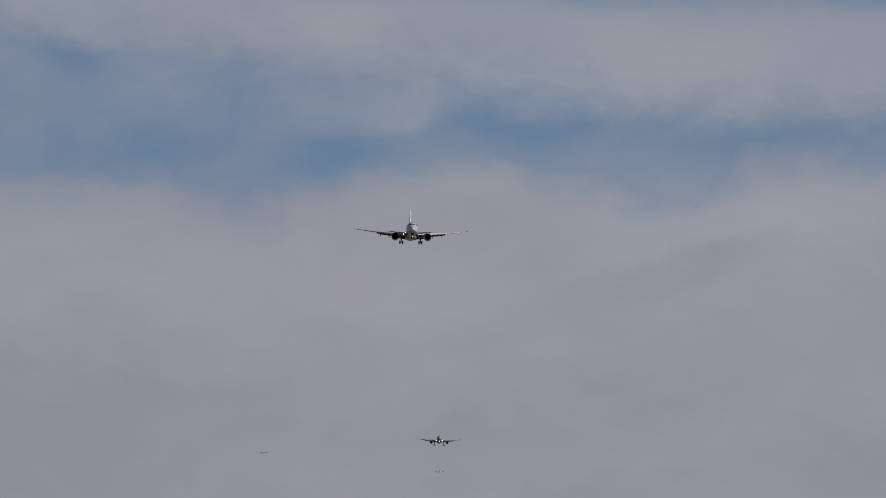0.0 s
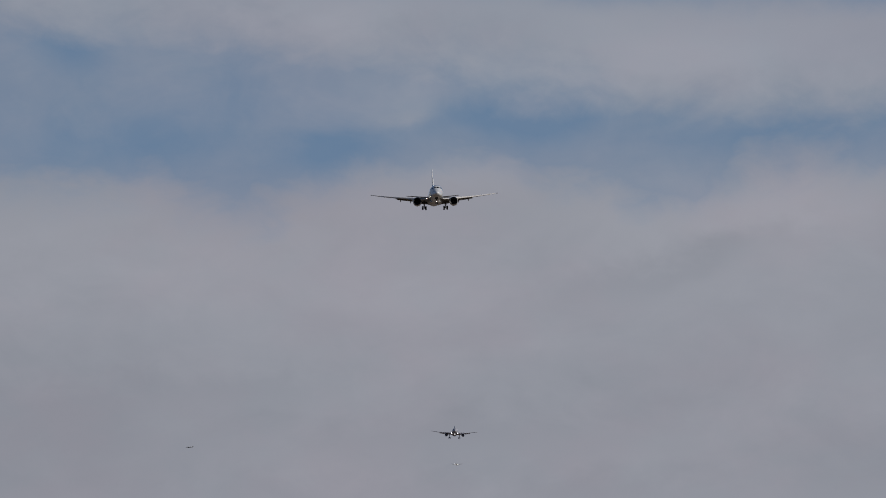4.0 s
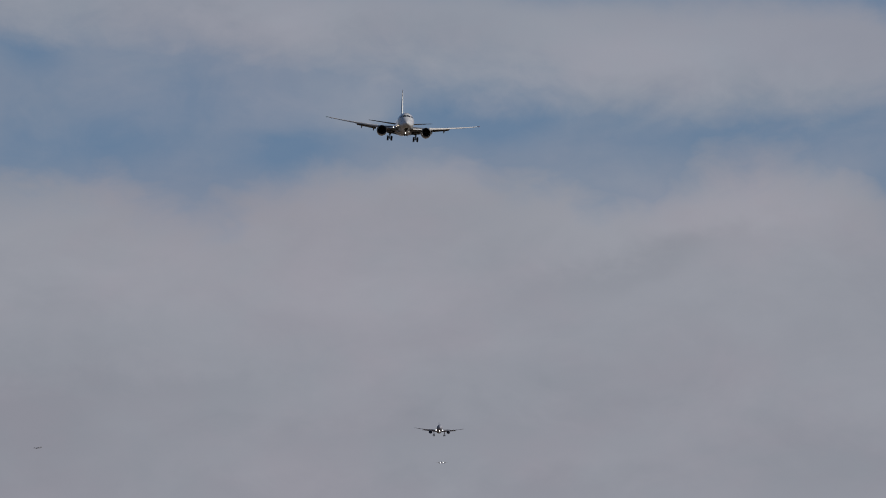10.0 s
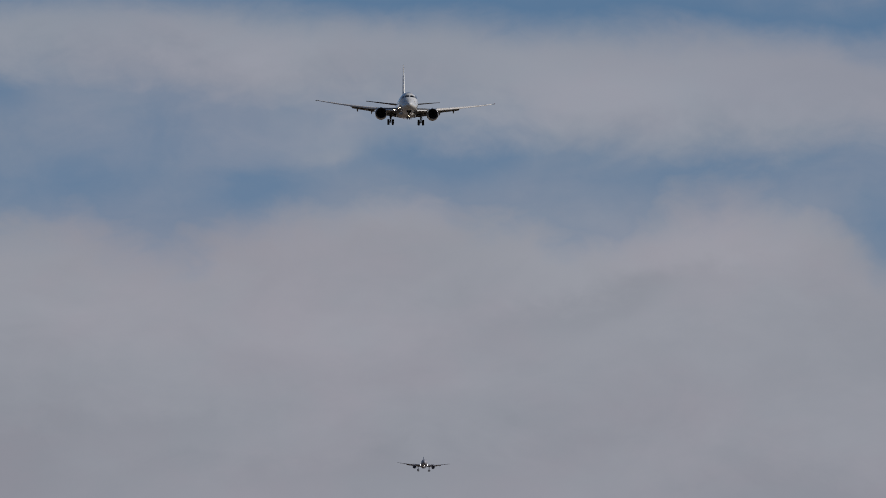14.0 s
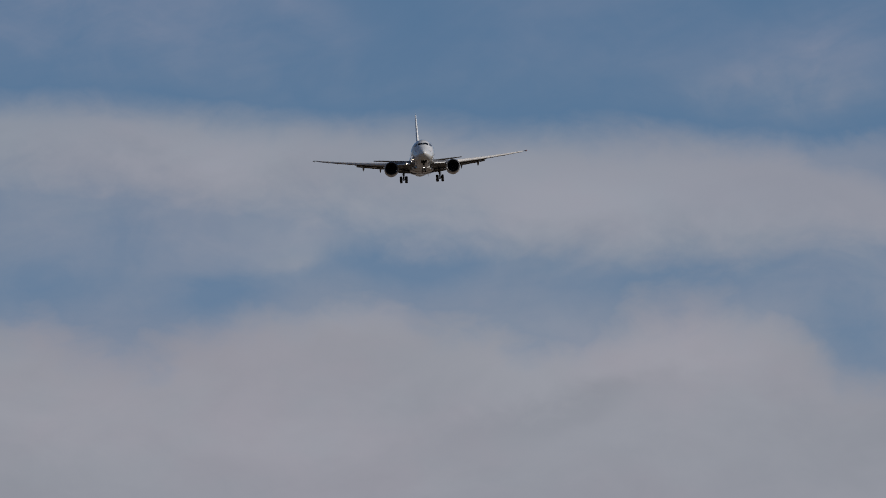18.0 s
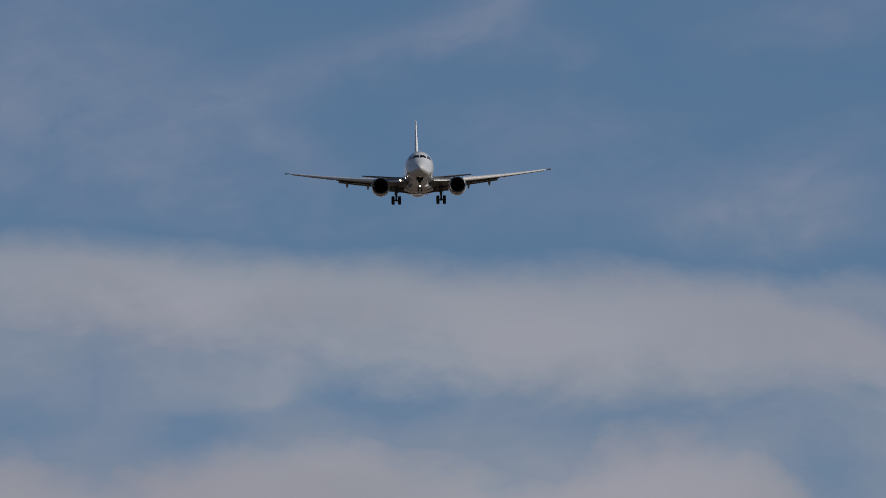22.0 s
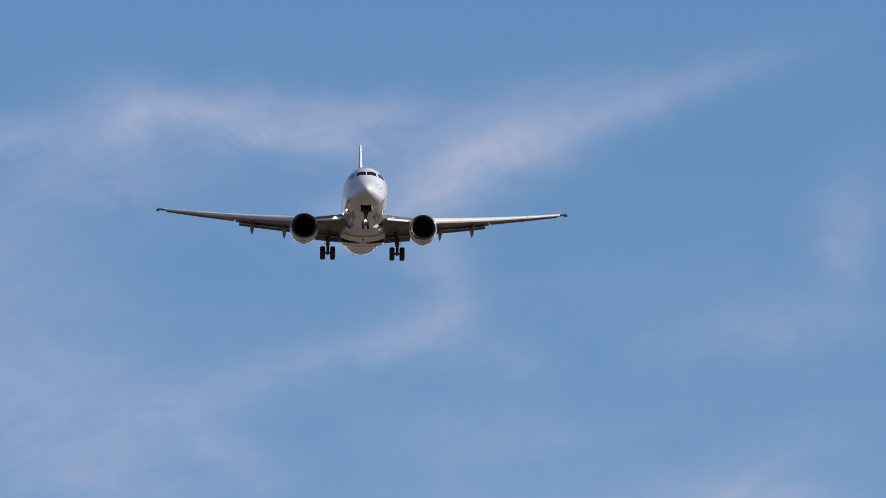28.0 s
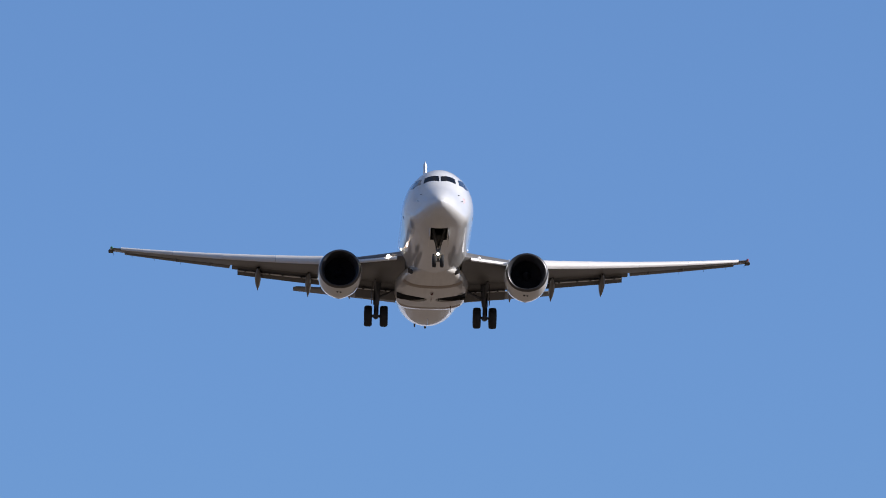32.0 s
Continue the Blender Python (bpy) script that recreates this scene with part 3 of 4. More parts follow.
def make_engine(plane, side):
    o = Vector((side * 4.93, 13.15, -1.67))
    engine = part("engine_nacelle", lathe([(0.16, 1.065), (0.35, 1.10), (0.7, 1.13), (1.2, 1.14), (1.9, 1.11), (2.5, 1.03), (3.0, 0.92), (3.25, 0.86), (3.25, 0.80), (2.6, 0.84)],
                                           o, squash=nacelle_shape), WHITE, plane, "white engine cowl with flattened underside")
    part("inlet_lip", lathe([(0.16, 1.067), (0.06, 1.04), (0.0, 0.995), (-0.012, 0.965), (0.01, 0.94)], o, squash=nacelle_shape), LIP, engine, "polished metal inlet lip")
    part("inlet_duct", lathe([(0.01, 0.94), (0.07, 0.908), (0.2, 0.88), (0.5, 0.84), (0.9, 0.815), (1.25, 0.81)], o, squash=lambda s, a: 1 + (nacelle_shape(s, a) - 1) * max(0, 1 - s / 0.9)), LINER, engine, "dark inlet duct")
    part("spinner", lathe([(0.72, 0.005), (0.78, 0.08), (0.95, 0.17), (1.2, 0.26)], o, n=24), BLADE, engine)
    bm = bmesh.new()
    rows = []
    for r, tw in ((0.24, 0.5), (0.5, 0.85), (0.8, 1.1)):
        d = Vector((math.sin(tw), math.cos(tw), 0))
        side_way = Vector((math.cos(tw), -math.sin(tw), 0)) * 0.008
        rows.append([Vector((0, 0, r)) - d * 0.13, Vector((0, 0, r)) + side_way, Vector((0, 0, r)) + d * 0.13, Vector((0, 0, r)) - side_way])
    blade = part("fan_blade", loft(rows, bm=bm), BLADE, engine)
    blade.location = o + Vector((0, 1.12, 0))
    for i in range(1, 24):
        more = new("fan_blade", blade.data)
        more.parent, more.location, more.rotation_euler = engine, o + Vector((0, 1.12, 0)), (0, 2 * math.pi * i / 24, 0)
    low = 1.13 * nacelle_shape(1.25, math.pi)
    # dark panel on the keel stands in for shade under the cowl
    part("cowl_shade_panel", loft([[o + Vector((x * h, y, -low + dz)) for x, dz in ((-1, 0.14), (-0.75, 0.045), (0, 0.03), (0.75, 0.045), (1, 0.14))] for y, h in ((1.15, 0.12), (1.3, 0.26), (1.9, 0.24), (2.1, 0.1))]), SEAL, engine, "dark panel added for the shade under the cowl")
    for a, y in ((math.pi - 0.05, 0.66), (math.pi + 0.10, 0.62)):
        q = 1.127 * nacelle_shape(y, a)
        part("cowl_vent", lathe([(-0.06, 0.01), (-0.04, 0.05), (0.05, 0.05), (0.08, 0.01)], o + Vector((q * math.sin(a), y, q * math.cos(a))), n=10), SEAL, engine)
    part("fan_backing", lathe([(1.3, 0.02), (1.3, 0.81)], o, n=32), DARK, engine)
    part("core_nozzle", lathe([(2.6, 0.72), (3.3, 0.62), (4.0, 0.48), (4.35, 0.42), (4.35, 0.38), (3.6, 0.40)], o, n=32), NOZZLE, engine, "heat-stained exhaust nozzle")
    part("exhaust_plug", lathe([(3.6, 0.30), (4.4, 0.2), (4.9, 0.02)], o, n=24), NOZZLE, engine)
    # vortex strake on the inner side
    part("nacelle_strake", box((side * 4.0 - 0.012, 13.9, -1.05), (side * 4.0 + 0.012, 14.9, -0.82)), WHITE, engine)
    # pylon
    rings = []
    for y, zl, zh, h in ((13.9, -0.72, -0.60, 0.05), (14.6, -0.85, -0.42, 0.16), (15.6, -1.0, -0.42, 0.2), (17.0, -1.25, -0.62, 0.19), (18.4, -1.30, -0.85, 0.13), (19.4, -1.12, -0.95, 0.03)):
        x = side * 4.93
        rings.append([Vector((x - h, y, zl)), Vector((x - h, y, zh - 0.06)), Vector((x - h * 0.5, y, zh)), Vector((x + h * 0.5, y, zh)), Vector((x + h, y, zh - 0.06)), Vector((x + h, y, zl))])
    part("engine_pylon", loft(rings), GREY, plane)


def tyre_profile(r, w):
    h = w / 2
    return [(-h * 0.72, r * 0.56), (-h * 0.95, r * 0.68), (-h, r * 0.82), (-h * 0.86, r * 0.94), (-h * 0.55, r * 0.99), (0, r), (h * 0.55, r * 0.99), (h * 0.86, r * 0.94), (h, r * 0.82), (h * 0.95, r * 0.68), (h * 0.72, r * 0.56)]


def make_wheel(gear, centre, r, w, side):
    wheel = part("wheel", lathe([(-w * 0.32, r * 0.2), (-w * 0.34, r * 0.5), (-w * 0.38, r * 0.585), (w * 0.38, r * 0.585), (w * 0.34, r * 0.5), (w * 0.32, r * 0.2)], centre, axis="x", n=32, cap=True), STEEL, gear, "grey wheel rim")
    part("tyre", lathe(tyre_profile(r, w), centre, axis="x", n=40), RUBBER, wheel, "black rubber tyre")


def make_main_gear(plane, side):
    x, y, z = side * 2.9, 19.12, -3.04
    gear = part("main_gear", tube((side * 2.82, y - 0.1, -1.0), (x, y, z + 0.62), 0.19, 0.165), STEEL, plane, "extended main landing gear leg")
    part("oleo", tube((x, y, z + 0.65), (x, y, z), 0.115), STEEL, gear, "dark steel oleo strut")
    part("axle", tube((x - 0.6, y, z), (x + 0.6, y, z), 0.075), STEEL, gear)
    part("hub_beam", tube((x, y - 0.14, z), (x, y + 0.14, z), 0.15), STEEL, gear)
    bm = tube((x, y + 0.12, z + 0.75), (x, y + 0.42, z + 0.42), 0.045, n=8)
    tube((x, y + 0.42, z + 0.42), (x, y + 0.12, z + 0.05), 0.045, n=8, bm=bm)
    part("torque_link", bm, STEEL, gear)
    part("side_brace", tube((x, y, z + 0.95), (side * 1.5, y - 0.1, -1.45), 0.07, n=10), STEEL, gear)
    part("drag_brace", tube((x, y, z + 1.0), (x + side * 0.1, y - 1.1, -1.25), 0.06, n=10), STEEL, gear)
    part("brake_line", tube((x + 0.13, y - 0.1, z + 1.3), (x + 0.12, y - 0.08, z + 0.1), 0.018, n=6), RUBBER, gear)
    part("gear_door", box((x + side * 0.24 - 0.02, y - 0.32, z + 0.72), (x + side * 0.24 + 0.02, y + 0.32, z + 1.75), 0.015), GREY, gear, "grey gear leg door")
    for k in (-0.42, 0.42):
        make_wheel(gear, (x + k, y, z), 0.565, 0.42, side)


def make_nose_gear(plane):
    y, z = 3.86, -2.98
    gear = part("nose_gear", tube((0, y, -1.5), (0, y, z + 0.45), 0.10, 0.09), STEEL, plane, "extended nose landing gear leg")
    part("oleo", tube((0, y, z + 0.5), (0, y, z), 0.06), STEEL, gear)
    part("axle", tube((-0.3, y, z), (0.3, y, z), 0.05), STEEL, gear)
    for k in (-1, 1):
        part("drag_brace", tube((k * 0.04, y, z + 0.62), (k * 0.32, y - 1.2, -1.45), 0.07), RUBBER, gear, "dark drag brace")
    part("brace_web", loft([[Vector((x, y - 0.02 + dy, z + 0.66)) for x, dy in ((-0.06, 0), (0.06, 0), (0.06, 0.05), (-0.06, 0.05))], [Vector((x, y - 0.55 + dy, -1.75)) for x, dy in ((-0.36, 0), (0.36, 0), (0.36, 0.05), (-0.36, 0.05))]]), DARK, gear)
    part("steering_collar", tube((0, y, z + 0.82), (0, y, z + 0.55), 0.15, 0.13), STEEL, gear)
    bm = tube((0, y + 0.08, z + 0.5), (0, y + 0.28, z + 0.3), 0.03, n=8)
    tube((0, y + 0.28, z + 0.3), (0, y + 0.06, z + 0.05), 0.03, n=8, bm=bm)
    part("torque_link", bm, STEEL, gear)
    for k in (-0.2, 0.2):
        make_wheel(gear, (k, y, z), 0.345, 0.2, 1)
    part("lamp_bracket", box((-0.14, y - 0.13, -2.72), (0.14, y - 0.08, -2.58), 0.01), STEEL, gear)
    part("taxi_light", lathe([(0, 0.01), (0.01, 0.062), (0.06, 0.072), (0.09, 0.05)], (0, y - 0.20, -2.65), n=20), LAMP, gear, "lit taxi lamp")
    for s in (-1, 1):
        bm = bmesh.new()
        rings = []
        for yy in (2.05, 2.6, 3.2, 3.72):
            zt = curve_at(LOW, yy) + 0.06
            x = s * 0.46
            rings.append([Vector((x, yy, zt)), Vector((x + s * 0.035, yy, zt)), Vector((x + s * 0.07, yy, zt - 0.42)), Vector((x + s * 0.035, yy, zt - 0.42))])
        part("nose_gear_door", loft(rings, bm=bm), WHITE, gear, "white open nose gear door")


def make_airliner():
    plane = thing("airliner", "white twin-engine jet airliner landing with flaps and wheels down", "airplane")
    # fuselage
    ys = [0.0, 0.03, 0.07, 0.12, 0.2, 0.32, 0.5, 0.7, 0.95, 1.2, 1.5, 1.8, 2.1, 2.4, 2.7, 3.0, 3.3, 3.7, 4.2, 4.8, 5.6, 6.6, 9, 12, 15, 18, 21, 24, 25, 26, 27, 28, 29, 30, 31, 32, 33, 34, 35, 36, 37, 37.6, 38]
    n = 72
    rings = [[skin(max(y, 0.004), 2 * math.pi * i / n) for i in range(n)] for y in ys]
    fuselage = part("fuselage", loft(rings), WHITE, plane, "glossy white painted fuselage")
    wells = [lathe([(0, 0.82), (1.6, 0.82)], (0, 0, 0), n=32, cap=True) for _ in (0, 1)]
    for bm, s in zip(wells, (-1, 1)):
        bmesh.ops.rotate(bm, verts=bm.verts, cent=(0, 0, 0), matrix=Matrix.Rotation(radians(90), 3, "X"))
        bmesh.ops.translate(bm, verts=bm.verts, vec=(s * 1.03, 18.15, -3.0))
    cut(fuselage, [box((-0.43, 1.98, -2.6), (0.43, 3.74, -1.15))] + wells)
    bay = bmesh.new()
    foot = [(-0.43, 1.98), (-0.43, 2.6), (-0.43, 3.2), (-0.43, 3.74), (0.43, 3.74), (0.43, 3.2), (0.43, 2.6), (0.43, 1.98)]
    outer = [Vector((x, y, curve_at(LOW, y) + 0.035)) for x, y in foot]
    roof = [Vector((x, y, -1.13)) for x, y in foot]
    roof_in = [Vector((x * 0.985, y + (0.008 if y < 3 else -0.008), -1.16)) for x, y in foot]
    inner = [Vector((x * 0.985, y + (0.008 if y < 3 else -0.008), curve_at(LOW, y) + 0.035)) for x, y in foot]
    loft([outer, roof], cap=False, bm=bay), loft([roof_in, inner], cap=False, bm=bay), loft([outer, inner], cap=False, bm=bay)
    bay.faces.new([bay.verts.new(v) for v in roof]), bay.faces.new([bay.verts.new(v) for v in roof_in])
    bmesh.ops.remove_doubles(bay, verts=bay.verts, dist=0.0005)
    part("nose_gear_bay", bay, DARK, fuselage, "dark nose gear bay")
    # wing to body fairing
    fairing = part("belly_fairing", loft([fairing_ring(y) for y in FAIRING_STATIONS]), BELLY, plane, "light grey wing-to-body fairing")
    for y0, y1, a0, a1, mat in FAIRING_SEAMS:
        rings = []
        for y, out in ((y0, -0.01), (y0 + 0.02, 0.006), (y1 - 0.02, 0.006), (y1, -0.01)):
            rings.append([fairing_point(y, radians(a0 + (a1 - a0) * i / 40), out) for i in range(41)])
        part("fairing_seam", loft(rings, cap=False, closed=False), mat, fairing)
    wells = []
    for s in (-1, 1):
        bm = tube((s * 1.03, 18.15, -3.0), (s * 1.03, 18.15, -1.75), 0.80, n=32)
        wells.append(bm)
    cut(fairing, wells)
    for s in (-1, 1):
        part("wheel_well", lathe_up([(-2.16, 0.792), (-1.72, 0.792), (-1.70, 0.01)], (s * 1.03, 18.15)), DARK, fairing, "dark open wheel well")
    # cockpit windows
    for s in (-1, 1):
        panes = [
            [(2.15, s * angle_at_x(2.15, 0.045)), (2.43, s * angle_at_x(2.43, 0.83)), (2.74, s * angle_at_x(2.74, 0.77)), (2.50, s * angle_at_x(2.50, 0.045))],
            [(2.58, s * angle_at_x(2.58, 1.0)), (3.10, s * angle_at_z(3.10, 0.64)), (3.24, s * angle_at_z(3.24, 1.10)), (2.90, s * angle_at_x(2.90, 0.94))],
            [(3.18, s * angle_at_z(3.18, 0.62)), (3.72, s * angle_at_z(3.72, 0.70)), (3.64, s * angle_at_z(3.64, 1.10)), (3.32, s * angle_at_z(3.32, 1.12))],
        ]
        for c, glass in zip(panes, (GLASS, SIDE_GLASS, SIDE_GLASS)):
            part("cockpit_window", skin_patch(c, 0.012), glass, fuselage, "dark cockpit window pane" if glass is GLASS else "sky-reflecting side window pane")
    # probes, plates and markings near the nose
    for s in (-1, 1):
        for y, z in ((1.75, 0.05), (1.75, -0.28)):
            p = skin(y, s * angle_at_z(y, z))
            part("pitot_probe", tube(p, p + Vector((s * 0.07, -0.08, 0)), 0.022, 0.016, n=8), SEAL, fuselage)
        part("static_port", skin_patch([(5.0, s * 1.75), (5.0, s * 1.85), (5.2, s * 1.85), (5.2, s * 1.75)], 0.004, 2, 2), SEAL, fuselage)
        for k, (y0, y1) in enumerate(((2.05, 2.30), (2.08, 2.42), (2.0, 2.36))):
            a0, a1 = angle_at_z(2.2, -0.02 - 0.085 * k), angle_at_z(2.2, -0.065 - 0.085 * k)
            part("nose_marking", skin_patch([(y0, s * a0), (y1, s * a0), (y1, s * a1), (y0, s * a1)], 0.008, 4, 2), RED_PRINT if s > 0 else GREY_PRINT, fuselage)
        slot = []
        for y, h in ((12.0, 0.02), (12.05, 0.038), (12.7, 0.04), (13.2, 0.01)):
            c, d, q = Vector((s * 1.24, y, -1.86)), Vector((s * 0.84, 0, 0.54)) * 0.15, Vector((-s * 0.54, 0, 0.84)) * h
            slot.append([c - d, c - d * 0.8 - q, c + d * 0.8 - q, c + d, c + d * 0.8 + q, c - d * 0.8 + q])
        part("ram_air_inlet", loft(slot), DARK, fairing, "dark ram air inlet slot")
    # blade aerials and beacon
    for y, z, h in ((9.0, -2.05, -0.3), (24.6, -2.04, -0.32), (10.5, 2.0, 0.3), (27.5, 2.0, 0.25)):
        d = 0.4 if h > 0 else 0.35
        part("blade_aerial", loft([[Vector((x, y + a, z)) for x, a in ((0, 0), (0.025, d * 0.4), (0, d), (-0.025, d * 0.4))], [Vector((x, y + a, z + h)) for x, a in ((0, d * 0.5), (0.012, d * 0.7), (0, d), (-0.012, d * 0.7))]]), WHITE, fuselage)
    part("tail_skid", loft([[Vector((x, 30.2 + a, -1.1)) for x, a in ((-0.08, 0), (0.08, 0), (0.08, 0.8), (-0.08, 0.8))], [Vector((x, 30.5 + a, -1.42)) for x, a in ((-0.05, 0), (0.05, 0), (0.05, 0.4), (-0.05, 0.4))]]), SEAL, fuselage)
    for x in (-0.38, 0.0, 0.38):
        part("drain_mast", loft([[Vector((x + q, 17.55 + r, -2.2)) for q, r in ((-0.02, 0), (0.02, 0), (0.02, 0.25), (-0.02, 0.25))], [Vector((x + q, 17.75 + r, -2.42)) for q, r in ((-0.015, 0), (0.015, 0), (0.015, 0.14), (-0.015, 0.14))]]), SEAL, fairing)
    part("drain_mast", loft([[Vector((q - 0.62, 29.0 + r, -1.45)) for q, r in ((-0.05, 0), (0.05, 0), (0.05, 0.25), (-0.05, 0.25))], [Vector((q - 0.62, 29.15 + r, -1.66)) for q, r in ((-0.03, 0), (0.03, 0), (0.03, 0.14), (-0.03, 0.14))]]), SEAL, fuselage)
    part("drain_tube", tube((1.09, 20.4, -2.0), (1.13, 20.5, -2.52), 0.025, 0.015, n=8), SEAL, fairing)
    part("belly_beacon", lathe([(-0.08, 0.02), (-0.05, 0.08), (0.05, 0.08), (0.08, 0.02)], (0, 16.2, -2.34), n=16), BEACON, fuselage, "unlit red belly beacon")
    for s in (-1, 1):
        wing = part("wing", loft(wing_rings([1.5, 1.88, 2.6, 3.4, 4.2, 4.6, 5.2, 5.9, 7.0, 8.4, 9.8, 10.72], lambda x: 0.74 if x < 5.9 else 0.78, s)), GREY, plane, "grey swept wing")
        part("outer_wing", loft(wing_rings([10.72, 12.2, 13.6, 15, 16.2, 16.85, 17.02], lambda x: 1.0, s)), GREY, wing)
        # slats along the leading edge
        for x0, x1 in ((5.75, 8.31), (8.32, 11.11), (11.12, 13.81), (13.82, 16.6)):
            rings = []
            for k in range(5):
                x = x0 + (x1 - x0) * k / 4
                lead, trail, z, thick = wing_at(x)
                c = trail - lead
                sec = [(0.10, 0.055), (0.02, 0.052), (-0.045, 0.030), (-0.075, -0.005), (-0.075, -0.035), (-0.05, -0.055), (-0.035, -0.05), (-0.035, -0.01), (-0.005, 0.025), (0.09, 0.048)]
                rings.append([Vector((s * x, lead + a * c * 0.85 - 0.02, z + b * c * 1.05)) for a, b in sec])
            part("slat", loft(rings), SLAT, wing, "light grey leading-edge slat")
        # drooped flap under the inner leading edge
        rings = []
        for x in (1.95, 2.6, 3.3, 4.0):
            lead, trail, z, thick = wing_at(x)
            rings.append([Vector((s * x, lead + a, z + b)) for a, b in ((0.08, 0.0), (-0.16, -0.02), (-0.32, -0.06), (-0.39, -0.12), (-0.38, -0.20), (-0.28, -0.24), (-0.2, -0.19), (0.1, -0.11))])
        part("krueger_flap", loft(rings), SLAT_EDGE, wing, "white flap under the inner leading edge")
        inner, outer = [1.8, 3.1, 4.3], [5.95, 7.5, 9.0, 10.62]
        for st in (inner, outer):
            part("fore_flap", flap_strip(st, s, (0.64, 20)), GREY, wing, "lowered grey flap")
            # white strips put the sunlit line of each slot into paint
            part("slot_glint_strip", slot_glint_strip(st, s, (0.64, 20), 0.0), SLAT_EDGE, wing, "thin pale strip added for the sunlit flap slot")
            part("slot_glint_strip", slot_glint_strip(st[:-1] + [st[-1] - 0.3], s, (0.64, 20), 1.0), SLAT_EDGE, wing, "thin pale strip added for the sunlit flap slot")
            part("aft_flap", flap_strip(st[:-1] + [st[-1] - 0.3], s, (0.64, 20), (0.49, 36)), GREY, wing, "lowered grey aft flap")
        for x in (2.4, 3.6, 6.9, 7.9, 8.6, 9.9):
            lead, trail, z, thick = wing_at(x)
            k = 1.6 if x < 5.9 else 1.1 - 0.04 * (x - 5.9)
            reach = (trail - lead) * (0.72 if x < 5.9 else 0.755)
            y0 = lead + reach + 0.64 * k * math.cos(radians(20)) - 0.32
            z0 = z - reach * math.sin(wing_twist(x)) - (0.06 if x < 5.9 else -0.05) - 0.64 * k * math.sin(radians(20)) - 0.08
            part("flap_bracket", box((s * x - 0.045, y0, z0 - 0.05), (s * x + 0.045, y0 + 0.3, z0 + 0.05), 0.015), GREY, wing)
        for x, zt, yt in ((4.3, -1.60, 22.0), (6.52, -1.44, 22.5), (9.22, -1.02, 23.0)):
            lead, trail, z, thick = wing_at(x)
            y0 = yt - 3.1
            rings = []
            for k, r, dz in ((0.0, 0.02, -0.22), (0.08, 0.12, -0.25), (0.3, 0.20, -0.31), (0.52, 0.215, -0.40), (0.72, 0.155, 0.0), (0.9, 0.06, 0.0), (1.0, 0.006, 0.0)):
                cz = z + dz if k <= 0.52 else (z - 0.42) + (zt - z + 0.42) * (k - 0.52) / 0.48
                rings.append([Vector((s * x + r * 0.8 * math.sin(2 * math.pi * i / 16), y0 + 3.1 * k, cz + r * 1.25 * math.cos(2 * math.pi * i / 16))) for i in range(16)])
            part("flap_track_fairing", loft(rings), GREY, wing, "pointed grey flap track fairing")
        # aileron, drooped a little, and the pods of its hinges
        rings = []
        for x in (10.75, 12.6, 14.4, 16.4):
            lead, trail, z, thick = wing_at(x)
            c = trail - lead
            zb = z - c * 0.74 * math.sin(wing_twist(x))
            rings.append([Vector((s * x, lead + c * 0.74 + a, zb + b)) for a, b in ((0.0, -0.045), (0.05, -0.03), (c * 0.27, -0.05), (c * 0.27, -0.062), (0.05, -0.07))])
        part("aileron", loft(rings), GREY, wing, "grey aileron drooped slightly")
        for x in (11.75, 13.6):
            lead, trail, z, thick = wing_at(x)
            part("hinge_pod", lathe([(0.0, 0.01), (0.12, 0.06), (0.45, 0.07), (0.75, 0.012)], (s * x, trail - 0.85, z - (trail - lead) * 0.74 * math.sin(wing_twist(x)) - 0.08), n=10), GREY, wing)
        # tip with its lens and static wicks
        lead, trail, z, thick = wing_at(17.02)
        rings = []
        for x, k, dz in ((17.02, 1.0, 0.0), (17.16, 0.85, 0.01), (17.28, 0.5, 0.02)):
            rings.append([Vector((s * x, trail - (trail - lead) * k + a * k, z + dz + b * k)) for a, b in airfoil(trail - lead, 0.10, 8)])
        part("wing_tip", loft(rings), SEAL, wing)
        part("position_light", lathe([(-0.3, 0.02), (-0.2, 0.07), (0.1, 0.08), (0.25, 0.02)], (s * 17.1, lead + 0.12, z + 0.03), n=14), RED if s > 0 else GREEN, wing, "red wing tip lamp" if s > 0 else "green wing tip lamp")
        for x, dy in ((17.0, 0.35), (16.0, 0.2), (14.8, 0.2), (13.4, 0.2)):
            l2, t2, z2, _ = wing_at(x)
            part("static_wick", tube((s * x, t2 - 0.05, z2 - 0.01), (s * x, t2 + dy, z2 - 0.06), 0.012, 0.006, n=5), SEAL, wing)
        # lamps at the wing root
        lead, trail, z, thick = wing_at(2.45)
        part("landing_light", lathe([(0, 0.005), (0.02, 0.09), (0.09, 0.105), (0.16, 0.05)], (s * 2.4, lead - 0.46, z - 0.04), n=20), LAMP if s < 0 else LAMP_DIM, wing, "lit landing lamp")
        part("turnoff_light", lathe([(0, 0.005), (0.02, 0.035), (0.07, 0.045), (0.12, 0.03)], (s * 1.74, 12.0, -0.78), n=16), LAMP if s < 0 else LAMP_DIM, wing, "lit runway turn-off lamp")
        make_engine(plane, s)
        make_main_gear(plane, s)
        # tailplane
        rings = []
